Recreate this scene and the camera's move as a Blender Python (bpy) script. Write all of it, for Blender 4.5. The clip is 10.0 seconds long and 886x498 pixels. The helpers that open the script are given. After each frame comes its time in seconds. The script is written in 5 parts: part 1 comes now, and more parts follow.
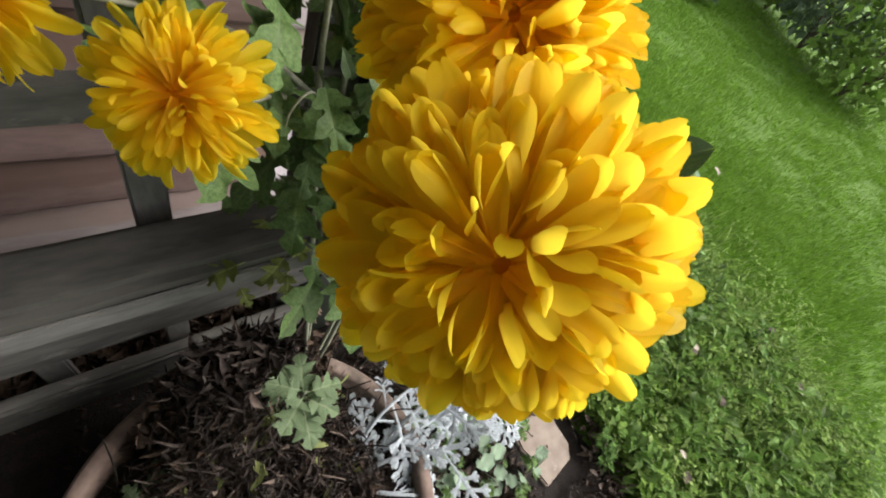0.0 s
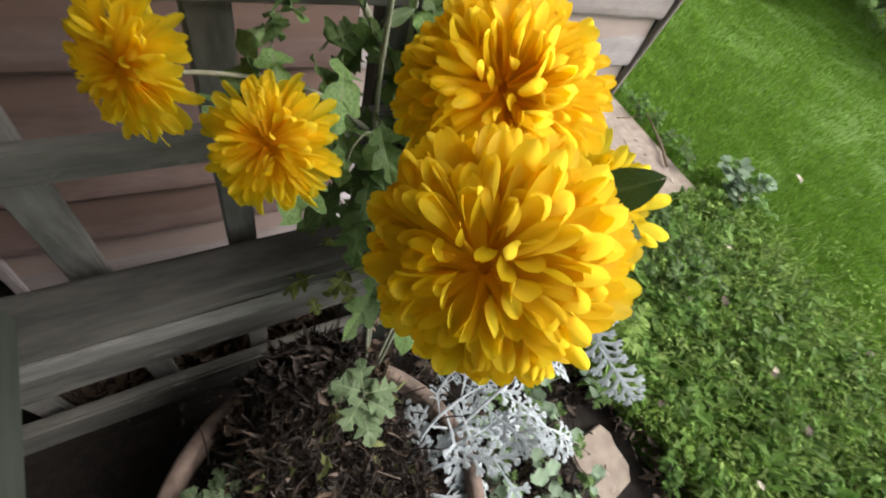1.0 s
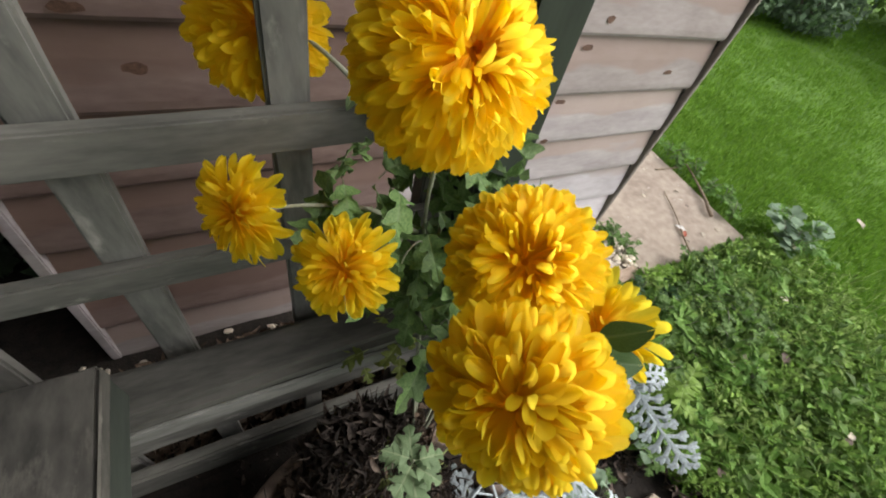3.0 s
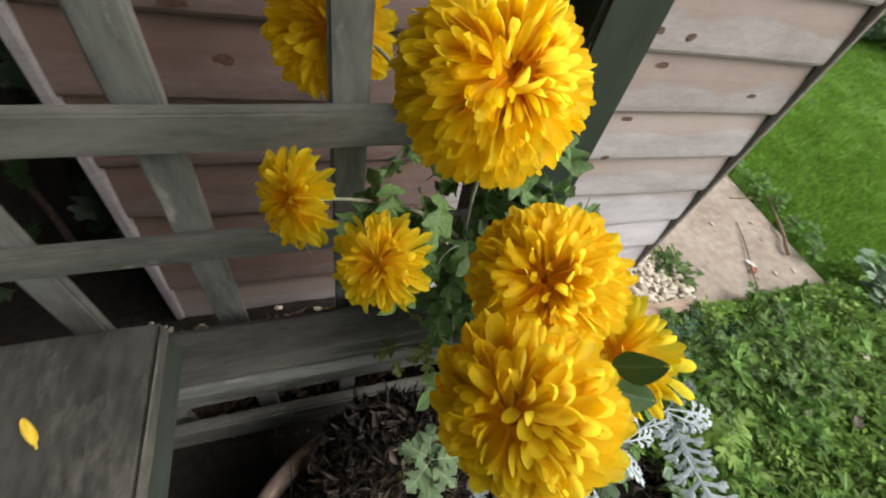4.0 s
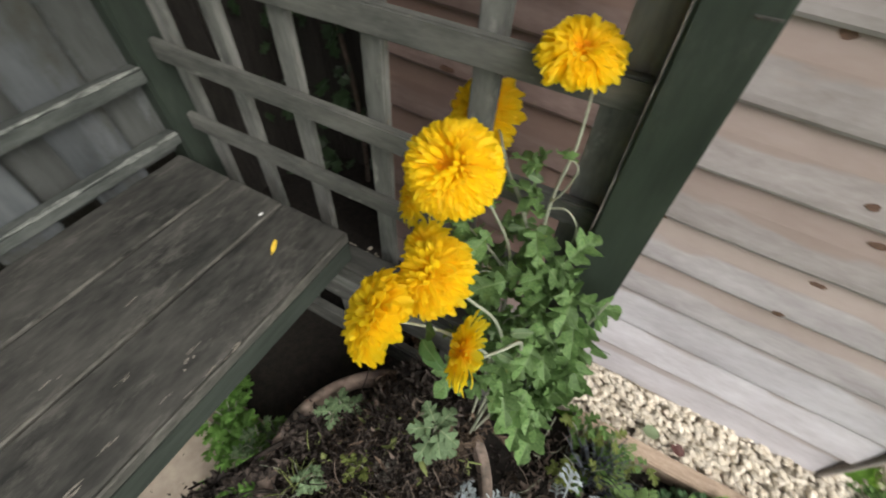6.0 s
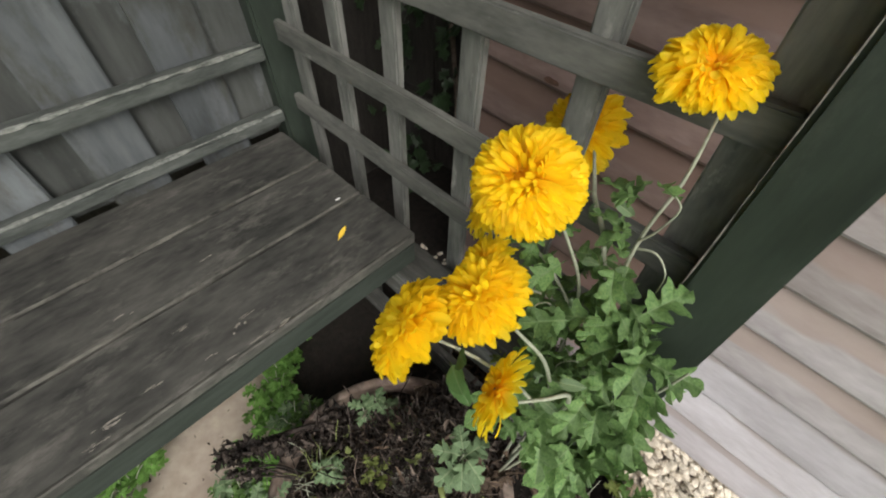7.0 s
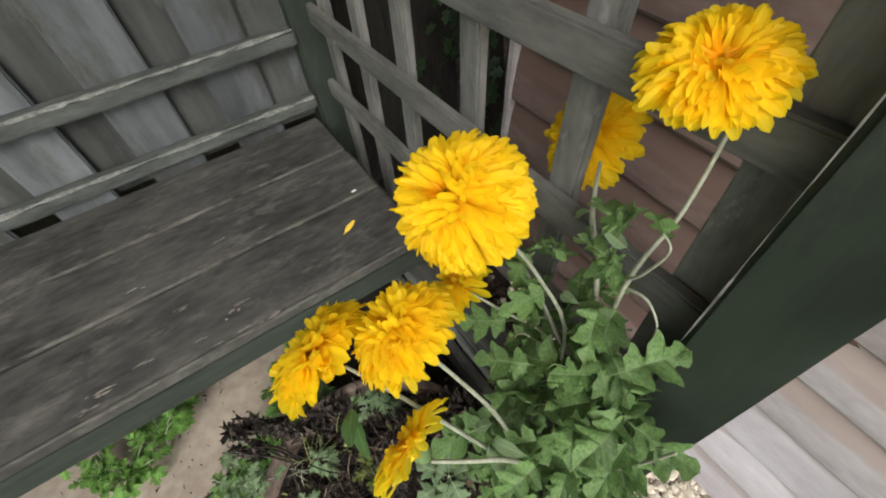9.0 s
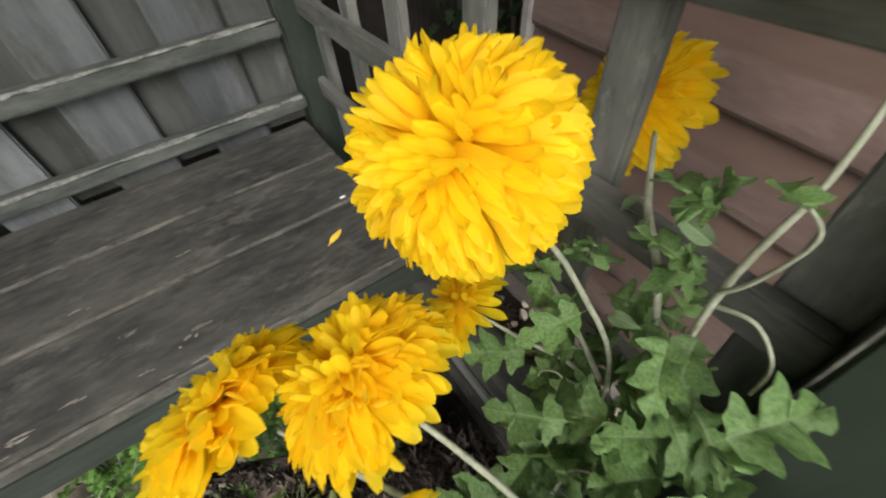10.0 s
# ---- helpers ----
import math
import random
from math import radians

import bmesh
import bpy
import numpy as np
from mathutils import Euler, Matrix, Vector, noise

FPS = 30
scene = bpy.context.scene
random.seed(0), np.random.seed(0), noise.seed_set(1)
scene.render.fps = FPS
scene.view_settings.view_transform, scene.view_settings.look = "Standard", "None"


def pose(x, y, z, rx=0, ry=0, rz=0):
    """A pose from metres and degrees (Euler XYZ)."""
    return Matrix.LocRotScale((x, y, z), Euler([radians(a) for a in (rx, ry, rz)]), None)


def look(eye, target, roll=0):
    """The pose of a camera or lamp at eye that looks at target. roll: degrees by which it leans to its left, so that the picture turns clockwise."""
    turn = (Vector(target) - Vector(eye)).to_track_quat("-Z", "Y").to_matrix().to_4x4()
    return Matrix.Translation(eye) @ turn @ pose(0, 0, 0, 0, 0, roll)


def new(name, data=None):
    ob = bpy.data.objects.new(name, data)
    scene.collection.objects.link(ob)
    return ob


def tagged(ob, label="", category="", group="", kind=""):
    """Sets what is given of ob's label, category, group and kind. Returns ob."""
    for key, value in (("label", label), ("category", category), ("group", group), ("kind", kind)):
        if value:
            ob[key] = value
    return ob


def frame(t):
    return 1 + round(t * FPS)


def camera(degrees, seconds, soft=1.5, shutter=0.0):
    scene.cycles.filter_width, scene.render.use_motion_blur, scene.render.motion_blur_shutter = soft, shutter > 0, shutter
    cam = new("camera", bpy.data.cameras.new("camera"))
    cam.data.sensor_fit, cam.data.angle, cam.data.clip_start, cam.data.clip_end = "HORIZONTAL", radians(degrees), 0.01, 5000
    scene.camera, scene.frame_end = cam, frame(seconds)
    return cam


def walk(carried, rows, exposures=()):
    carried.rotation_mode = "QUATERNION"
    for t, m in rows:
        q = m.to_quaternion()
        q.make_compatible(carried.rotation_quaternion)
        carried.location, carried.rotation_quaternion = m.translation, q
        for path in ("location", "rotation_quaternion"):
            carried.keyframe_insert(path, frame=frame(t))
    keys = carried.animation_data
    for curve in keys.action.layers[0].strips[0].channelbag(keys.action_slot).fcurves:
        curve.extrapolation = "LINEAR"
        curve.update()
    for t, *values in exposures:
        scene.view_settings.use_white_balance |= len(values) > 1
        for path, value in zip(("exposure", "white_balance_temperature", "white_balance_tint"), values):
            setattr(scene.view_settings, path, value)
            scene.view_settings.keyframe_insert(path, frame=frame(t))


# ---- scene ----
cam = camera(94.0, 10.0, soft=1.9, shutter=0.5)
PATH = [
    (0, (-0.0166, -0.2449, 0.7985), (0.5350, 0.0434, 0.0158), 37.38),
    (0.5, (-0.0230, -0.2528, 0.8082), (0.5011, 0.0764, 0.0227), 33.56),
    (1, (-0.0235, -0.2634, 0.8289), (0.4189, 0.1239, 0.0199), 26.19),
    (1.5, (-0.0245, -0.2652, 0.8433), (0.3874, 0.1681, 0.0417), 21.17),
    (2, (-0.0343, -0.2632, 0.8732), (0.3500, 0.2080, 0.0793), 17.07),
    (2.5, (-0.0457, -0.2595, 0.8832), (0.3360, 0.2320, 0.1004), 15.89),
    (2.7, (-0.0394, -0.2551, 0.8839), (0.3471, 0.2477, 0.1107), 15.61),
    (3.8, (-0.0279, -0.2515, 0.8901), (0.2719, 0.2971, 0.1096), 14.48),
    (4, (-0.0241, -0.2586, 0.8927), (0.2405, 0.3010, 0.1073), 13.56),
    (4.5, (-0.0048, -0.2850, 0.9037), (0.1543, 0.3107, 0.1164), 11.98),
    (5, (0.0638, -0.3058, 0.9204), (0.0523, 0.3149, 0.1364), 7.72),
    (5.5, (0.1333, -0.3339, 0.9625), (-0.0321, 0.2678, 0.1812), 4.39),
    (6, (0.1560, -0.3426, 1.0145), (-0.1384, 0.2131, 0.2370), 1.86),
    (6.2, (0.1471, -0.3428, 1.0035), (-0.1949, 0.2021, 0.2379), 1.21),
    (7.3, (0.1703, -0.2889, 0.9878), (-0.3187, 0.1345, 0.2251), -0.23),
    (7.5, (0.1913, -0.2706, 0.9896), (-0.3205, 0.1251, 0.2269), -1.04),
    (8, (0.1925, -0.2377, 0.9724), (-0.3426, 0.1272, 0.2105), -1.50),
    (8.5, (0.1764, -0.2045, 0.9490), (-0.3584, 0.1353, 0.1754), -3.20),
    (9, (0.1790, -0.2155, 0.9664), (-0.3683, 0.1043, 0.1929), -5.81),
    (9.5, (0.1519, -0.2099, 0.9268), (-0.3683, 0.1785, 0.1661), -1.68),
    (10, (0.1383, -0.1856, 0.8862), (-0.4516, 0.1462, 0.1501), -6.65),
]
EXPOSURE = [(0.0, 0.35, 6650, 16), (1.0, 0.30, 6650, 15), (1.5, 0.27, 6650, 14), (2.5, 0.21, 6600, 13), (4.0, 0.15, 6550, 11), (5.0, 0.09, 6500, 10), (6.0, 0.06, 6500, 9.5), (8.0, 0.10, 6500, 10), (9.2, 0.10, 6500, 10.5), (10.0, 0.17, 6550, 11)]
walk(cam, [(t, look(eye, target, roll)) for t, eye, target, roll in PATH], EXPOSURE)

# ---- overcast daylight ----
world = bpy.data.worlds.new("overcast_sky")
scene.world = world
world.use_nodes = True
wn = world.node_tree
sky = wn.nodes.new("ShaderNodeTexSky")
sky.sky_type = 'NISHITA'
sky.sun_disc = False
sky.sun_elevation = radians(41)
sky.sun_rotation = radians(119)
sky.dust_density = 4.0
sky.ozone_density = 0.6
hsv = wn.nodes.new("ShaderNodeHueSaturation")
hsv.inputs["Saturation"].default_value = 0.25
wn.links.new(sky.outputs[0], hsv.inputs["Color"])
wn.links.new(hsv.outputs[0], wn.nodes["Background"].inputs[0])
wn.nodes["Background"].inputs[1].default_value = 0.205
sun_data = bpy.data.lights.new("sun", 'SUN')
sun_data.energy = 1.65
sun_data.angle = radians(40)
sun_data.color = (1.0, 0.95, 0.88)
sun = new("sun", sun_data)
sun.matrix_world = look((3.8, -2.1, 4.2), (0, 0, 0.4))

# ---- materials ----
def rgb(c):
    return (*c, 1.0)


def material(name, dark, light, scale=20.0, stretch=(1, 1, 1), rough=0.75, bump=0.3, depth=0.002, fine=6.0,
             spots=None, spot_scale=8.0, spot_cut=(0.62, 0.72), vary=0.0, through_light=0.0, coords="Object", metal=0.0, share=0.45, spot_stretch=None, vein=None, lap=None, lap_at=0.52):
    """Two-scale noise material: broad tone, fine grain with relief, and optional stains of a shape of their own."""
    m = bpy.data.materials.new(name)
    m.use_nodes = True
    nt = m.node_tree
    n, l = nt.nodes, nt.links
    b = n["Principled BSDF"]
    b.inputs["Roughness"].default_value = rough
    b.inputs["Metallic"].default_value = metal
    tc = n.new("ShaderNodeTexCoord")
    mp = n.new("ShaderNodeMapping")
    mp.inputs["Scale"].default_value = stretch
    l.new(tc.outputs[coords], mp.inputs[0])
    info = n.new("ShaderNodeObjectInfo")
    shift = n.new("ShaderNodeVectorMath")
    shift.operation = 'ADD'
    rnd = n.new("ShaderNodeMath")
    rnd.operation = 'MULTIPLY'
    rnd.inputs[1].default_value = 13.0
    l.new(info.outputs["Random"], rnd.inputs[0])
    l.new(mp.outputs[0], shift.inputs[0])
    l.new(rnd.outputs[0], shift.inputs[1])
    broad = n.new("ShaderNodeTexNoise")
    broad.inputs["Scale"].default_value = scale
    broad.inputs["Detail"].default_value = 6.0
    broad.inputs["Roughness"].default_value = 0.6
    grain = n.new("ShaderNodeTexNoise")
    grain.inputs["Scale"].default_value = scale * fine
    grain.inputs["Detail"].default_value = 5.0
    for tex in (broad, grain):
        l.new(shift.outputs[0], tex.inputs["Vector"])
    mixf = n.new("ShaderNodeMath")
    mixf.operation = 'MULTIPLY_ADD'
    mixf.inputs[1].default_value = share
    half = n.new("ShaderNodeMath")
    half.operation = 'MULTIPLY'
    half.inputs[1].default_value = 1 - share
    l.new(broad.outputs["Fac"], half.inputs[0])
    l.new(grain.outputs["Fac"], mixf.inputs[0])
    l.new(half.outputs[0], mixf.inputs[2])
    ramp = n.new("ShaderNodeValToRGB")
    ramp.color_ramp.elements[0].position = 0.36
    ramp.color_ramp.elements[1].position = 0.64
    ramp.color_ramp.elements[0].color = rgb(dark)
    ramp.color_ramp.elements[1].color = rgb(light)
    l.new(mixf.outputs[0], ramp.inputs[0])
    col = ramp.outputs[0]
    if spots:
        st = n.new("ShaderNodeTexNoise")
        st.inputs["Scale"].default_value = spot_scale
        st.inputs["Detail"].default_value = 8.0
        st.inputs["Roughness"].default_value = 0.7
        if spot_stretch:
            mp2 = n.new("ShaderNodeMapping")
            mp2.inputs["Scale"].default_value = spot_stretch
            l.new(tc.outputs[coords], mp2.inputs[0])
            l.new(mp2.outputs[0], st.inputs["Vector"])
        else:
            l.new(shift.outputs[0], st.inputs["Vector"])
        sr = n.new("ShaderNodeMapRange")
        sr.inputs["From Min"].default_value, sr.inputs["From Max"].default_value = spot_cut
        l.new(st.outputs["Fac"], sr.inputs["Value"])
        mx = n.new("ShaderNodeMix")
        mx.data_type = 'RGBA'
        l.new(sr.outputs[0], mx.inputs[0])
        l.new(col, mx.inputs[6])
        mx.inputs[7].default_value = rgb(spots)
        col = mx.outputs[2]
    if vary:
        geo = n.new("ShaderNodeNewGeometry")
        add = n.new("ShaderNodeMath")
        add.operation = 'ADD'
        l.new(info.outputs["Random"], add.inputs[0])
        l.new(geo.outputs["Random Per Island"], add.inputs[1])
        fr = n.new("ShaderNodeMath")
        fr.operation = 'FRACT'
        l.new(add.outputs[0], fr.inputs[0])
        mr = n.new("ShaderNodeMapRange")
        mr.inputs["To Min"].default_value, mr.inputs["To Max"].default_value = 1 - vary, 1 + vary
        l.new(fr.outputs[0], mr.inputs["Value"])
        hs = n.new("ShaderNodeHueSaturation")
        l.new(mr.outputs[0], hs.inputs["Value"])
        l.new(col, hs.inputs["Color"])
        col = hs.outputs[0]
    if lap:
        uv = n.new("ShaderNodeUVMap")
        sp = n.new("ShaderNodeSeparateXYZ")
        l.new(uv.outputs[0], sp.inputs[0])
        wob = n.new("ShaderNodeTexNoise")
        wob.inputs["Scale"].default_value = 3.5
        wob.inputs["Detail"].default_value = 5.0
        l.new(shift.outputs[0], wob.inputs["Vector"])
        ad = n.new("ShaderNodeMath")
        ad.operation = 'MULTIPLY_ADD'
        ad.inputs[1].default_value = 0.85
        l.new(wob.outputs["Fac"], ad.inputs[0])
        l.new(sp.outputs[1], ad.inputs[2])
        lr = n.new("ShaderNodeMapRange")
        lr.inputs["From Min"].default_value, lr.inputs["From Max"].default_value = lap_at + 0.39, lap_at + 0.47
        lr.inputs["To Max"].default_value = 0.72
        l.new(ad.outputs[0], lr.inputs["Value"])
        lm = n.new("ShaderNodeMix")
        lm.data_type = 'RGBA'
        l.new(lr.outputs[0], lm.inputs[0])
        l.new(col, lm.inputs[6])
        lm.inputs[7].default_value = rgb(lap)
        col = lm.outputs[2]
    if vein:
        uv = n.new("ShaderNodeUVMap")
        sp = n.new("ShaderNodeSeparateXYZ")
        l.new(uv.outputs[0], sp.inputs[0])
        vr = n.new("ShaderNodeMapRange")
        vr.inputs["From Min"].default_value, vr.inputs["From Max"].default_value = 0.04, 0.13
        vr.inputs["To Min"].default_value, vr.inputs["To Max"].default_value = 0.6, 0.0
        l.new(sp.outputs[1], vr.inputs["Value"])
        vm = n.new("ShaderNodeMix")
        vm.data_type = 'RGBA'
        l.new(vr.outputs[0], vm.inputs[0])
        l.new(col, vm.inputs[6])
        vm.inputs[7].default_value = rgb(vein)
        col = vm.outputs[2]
    l.new(col, b.inputs["Base Color"])
    if bump:
        bp = n.new("ShaderNodeBump")
        bp.inputs["Strength"].default_value = bump
        bp.inputs["Distance"].default_value = depth
        l.new(mixf.outputs[0], bp.inputs["Height"])
        l.new(bp.outputs[0], b.inputs["Normal"])
    if through_light:
        b.inputs["Specular IOR Level"].default_value = 0.22
        tr = n.new("ShaderNodeBsdfTranslucent")
        l.new(col, tr.inputs["Color"])
        ms = n.new("ShaderNodeMixShader")
        ms.inputs[0].default_value = through_light
        l.new(b.outputs[0], ms.inputs[1])
        l.new(tr.outputs[0], ms.inputs[2])
        l.new(ms.outputs[0], n["Material Output"].inputs[0])
    return m


M_LATTICE = material("weathered_trellis_wood", (0.050, 0.053, 0.047), (0.135, 0.135, 0.122), 7, (1.2, 5, 5), 0.85, 0.3, 0.0008, spots=(0.27, 0.265, 0.245), spot_scale=16, spot_cut=(0.60, 0.74), share=0.22, spot_stretch=(0.7, 2, 1.6))
M_LATTICE_UP = material("weathered_trellis_bar_wood", (0.066, 0.070, 0.064), (0.175, 0.176, 0.162), 7, (5, 5, 1.2), 0.85, 0.3, 0.0008, spots=(0.28, 0.275, 0.255), spot_scale=16, spot_cut=(0.60, 0.74), share=0.22, spot_stretch=(1.6, 2, 0.7))
M_GREEN = material("dark_green_woodstain", (0.011, 0.0165, 0.012), (0.029, 0.040, 0.030), 7, (4, 4, 0.8), 0.55, 0.25, 0.0006, spots=(0.052, 0.058, 0.050), spot_scale=10, spot_cut=(0.56, 0.80), share=0.2, spot_stretch=(2, 2, 0.8))
M_GREEN_Y = material("dark_green_woodstain_long", (0.018, 0.0245, 0.0195), (0.039, 0.049, 0.040), 14, (6, 1, 6), 0.7, 0.3, 0.0008, share=0.2)
# trellis wood colours scaled to about 0.6, for the bearer and seat end rail
M_BEARER = material("dark_bearer_wood", (0.030, 0.032, 0.028), (0.085, 0.085, 0.076), 7, (1.2, 5, 5), 0.85, 0.3, 0.0008, spots=(0.16, 0.155, 0.14), spot_scale=16, spot_cut=(0.62, 0.78), share=0.22, spot_stretch=(0.7, 2, 1.6))
M_GRIT = material("sandy_grit", (0.16, 0.13, 0.10), (0.36, 0.31, 0.25), 120, rough=0.95, bump=0.6, depth=0.003)
M_SEAT = material("mossy_worn_seat_wood", (0.0150, 0.0156, 0.0134), (0.074, 0.0725, 0.0635), 6, (2.8, 1.0, 4), 0.92, 0.5, 0.0014, spots=(0.165, 0.157, 0.137), spot_scale=12, spot_cut=(0.54, 0.80), share=0.34, spot_stretch=(2.0, 0.7, 1))
M_WORN = material("pale_worn_wood", (0.018, 0.018, 0.016), (0.165, 0.158, 0.138), 13, (2, 1, 2), 0.9, 0.4, 0.0008, share=0.3)
M_CHIP = material("bare_chipped_wood", (0.075, 0.068, 0.056), (0.30, 0.275, 0.235), 60, (3, 1, 1), 0.9, 0.5, 0.0006, share=0.3)
M_YELLOW = material("faded_yellow_petal", (0.70, 0.47, 0.03), (0.80, 0.60, 0.08), 60, rough=0.6, bump=0.1)
M_CORE = material("orange_flower_core", (0.85, 0.40, 0.002), (0.92, 0.52, 0.004), 200, rough=0.6, bump=0.4, depth=0.002)
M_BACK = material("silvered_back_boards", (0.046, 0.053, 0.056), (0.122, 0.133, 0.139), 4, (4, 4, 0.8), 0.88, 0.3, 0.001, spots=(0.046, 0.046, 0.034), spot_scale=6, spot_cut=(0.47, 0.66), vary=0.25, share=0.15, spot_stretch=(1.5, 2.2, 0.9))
# darker copy of the back boards, with the shade of the gaps in its colour
M_BACK_SHADED = material("gap_shaded_back_boards", (0.030, 0.033, 0.030), (0.078, 0.083, 0.078), 4, (4, 4, 0.8), 0.9, 0.3, 0.001, spots=(0.125, 0.137, 0.140), spot_scale=6, spot_cut=(0.54, 0.72), vary=0.25, share=0.15, spot_stretch=(1.5, 2.2, 0.9))
M_LICHEN = material("pale_lichen_crust", (0.060, 0.066, 0.060), (0.30, 0.31, 0.285), 22, (2, 1.5, 2), 0.95, 0.5, 0.001, share=0.35)
M_BACK_RAIL = material("mossy_back_rail_wood", (0.034, 0.040, 0.036), (0.088, 0.097, 0.088), 9, (5, 1.2, 5), 0.88, 0.35, 0.001, spots=(0.145, 0.15, 0.135), spot_scale=18, spot_cut=(0.62, 0.74), share=0.25, spot_stretch=(2, 0.8, 2))
M_BATTEN = material("pale_batten_wood", (0.20, 0.178, 0.158), (0.34, 0.305, 0.275), 14, (6, 6, 1), 0.85, 0.3)
M_BLUE = material("blue_green_weed_leaf", (0.15, 0.27, 0.16), (0.31, 0.46, 0.31), 30, rough=0.7, bump=0.2, vary=0.3, through_light=0.25, vein=(0.36, 0.48, 0.34))
M_BRIGHT = material("bright_weed_leaf", (0.085, 0.20, 0.035), (0.20, 0.37, 0.095), 30, rough=0.7, bump=0.2, vary=0.35, through_light=0.3)
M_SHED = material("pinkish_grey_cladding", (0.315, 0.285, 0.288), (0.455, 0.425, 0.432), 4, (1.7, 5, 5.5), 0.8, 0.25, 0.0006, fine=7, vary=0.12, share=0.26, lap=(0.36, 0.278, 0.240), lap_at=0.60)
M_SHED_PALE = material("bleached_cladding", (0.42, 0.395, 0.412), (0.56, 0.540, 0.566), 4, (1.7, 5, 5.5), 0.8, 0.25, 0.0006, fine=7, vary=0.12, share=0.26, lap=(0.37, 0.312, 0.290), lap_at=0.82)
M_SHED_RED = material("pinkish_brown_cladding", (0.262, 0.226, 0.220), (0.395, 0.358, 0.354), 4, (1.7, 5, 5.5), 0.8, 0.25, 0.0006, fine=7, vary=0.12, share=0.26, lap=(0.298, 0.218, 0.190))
# cladding behind the arbour: red-brown, with the shade there put into its colour
M_SHED_SHADED = material("red_brown_shaded_cladding", (0.135, 0.090, 0.078), (0.225, 0.162, 0.146), 4, (1.7, 5, 5.5), 0.8, 0.25, 0.0006, fine=7, vary=0.14, share=0.26, lap=(0.15, 0.095, 0.076))
M_TRIM = material("dark_trim_wood", (0.014, 0.012, 0.010), (0.042, 0.036, 0.031), 14, (6, 6, 1), 0.85, 0.3)
M_KNOT = material("pine_knot", (0.055, 0.030, 0.021), (0.165, 0.090, 0.060), 160, rough=0.8, bump=0.2)
M_SLAB = material("buff_paving_slab", (0.27, 0.22, 0.18), (0.44, 0.38, 0.31), 7, rough=0.9, bump=0.4, depth=0.002, spots=(0.60, 0.56, 0.50), spot_scale=24, spot_cut=(0.64, 0.70))
M_STONE = material("pale_gravel", (0.42, 0.36, 0.27), (0.74, 0.68, 0.58), 60, rough=0.85, bump=0.25, depth=0.001, vary=0.25)
M_EDGE = material("tan_edging_timber", (0.31, 0.225, 0.160), (0.53, 0.410, 0.310), 18, (1, 7, 7), 0.8, 0.3)
M_POT = material("dusty_terracotta", (0.150, 0.108, 0.086), (0.310, 0.238, 0.196), 12, rough=0.9, bump=0.4, depth=0.0015, spots=(0.075, 0.068, 0.052), spot_scale=11, spot_cut=(0.50, 0.66))
M_SOIL = material("dark_soil", (0.006, 0.0048, 0.0038), (0.026, 0.020, 0.015), 60, rough=0.95, bump=0.9, depth=0.006)
M_CRISP = material("crisp_brown_leaves", (0.040, 0.029, 0.021), (0.15, 0.108, 0.078), 40, rough=0.85, bump=0.4, vary=0.6, through_light=0.12)
M_DEAD = material("dried_brown_leaves", (0.012, 0.0095, 0.0084), (0.082, 0.066, 0.056), 40, rough=0.85, bump=0.3, vary=0.75, through_light=0.1)
M_TWIG = material("grey_brown_twig", (0.07, 0.05, 0.04), (0.18, 0.14, 0.11), 60, rough=0.85, bump=0.3)
M_ASH = material("ash_grey_dead_leaf", (0.11, 0.105, 0.085), (0.27, 0.26, 0.225), 50, rough=0.85, bump=0.4, vary=0.25, through_light=0.1)
M_LEAF = material("chrysanthemum_leaf", (0.064, 0.128, 0.040), (0.168, 0.272, 0.096), 22, rough=0.45, bump=0.45, depth=0.001, fine=4, vary=0.4, through_light=0.30, share=0.3, vein=(0.165, 0.235, 0.11))
M_LEAF_DARK = material("smooth_dark_leaf", (0.036, 0.082, 0.022), (0.075, 0.140, 0.046), 40, rough=0.5, bump=0.3, depth=0.0006, through_light=0.22, vein=(0.12, 0.18, 0.085))
M_LEAF_OLD = material("yellowing_leaf", (0.085, 0.115, 0.025), (0.19, 0.225, 0.06), 30, rough=0.6, bump=0.3, vary=0.2, through_light=0.25, vein=(0.26, 0.30, 0.12))
M_PALE_LEAF = material("pale_seedling_leaf", (0.095, 0.155, 0.075), (0.19, 0.27, 0.145), 40, rough=0.6, bump=0.3, depth=0.0008, vary=0.2, through_light=0.25, vein=(0.28, 0.34, 0.20))
M_STEM = material("grey_green_stem", (0.185, 0.200, 0.140), (0.335, 0.355, 0.270), 60, (1, 1, 1), 0.65, 0.2, 0.0004)
M_SILVER = material("silver_felted_leaf", (0.29, 0.345, 0.36), (0.62, 0.70, 0.735), 40, rough=0.9, bump=0.3, depth=0.0006, vary=0.3, through_light=0.15)
M_GRASS = material("lawn_blades", (0.115, 0.245, 0.020), (0.23, 0.43, 0.050), 40, rough=0.75, bump=0.0, vary=0.22, through_light=0.3)
M_CLOVER = material("clover_leaves", (0.115, 0.225, 0.034), (0.30, 0.465, 0.110), 60, rough=0.8, bump=0.1, vary=0.55, through_light=0.3)
M_WEED = material("garden_weed_leaf", (0.055, 0.120, 0.028), (0.135, 0.235, 0.065), 40, rough=0.6, bump=0.2, depth=0.0006, vary=0.3, through_light=0.25, vein=(0.20, 0.30, 0.11))
M_WEED_PALE = material("pale_weed_leaf", (0.19, 0.31, 0.065), (0.38, 0.52, 0.18), 60, rough=0.75, bump=0.0, vary=0.35, through_light=0.3)
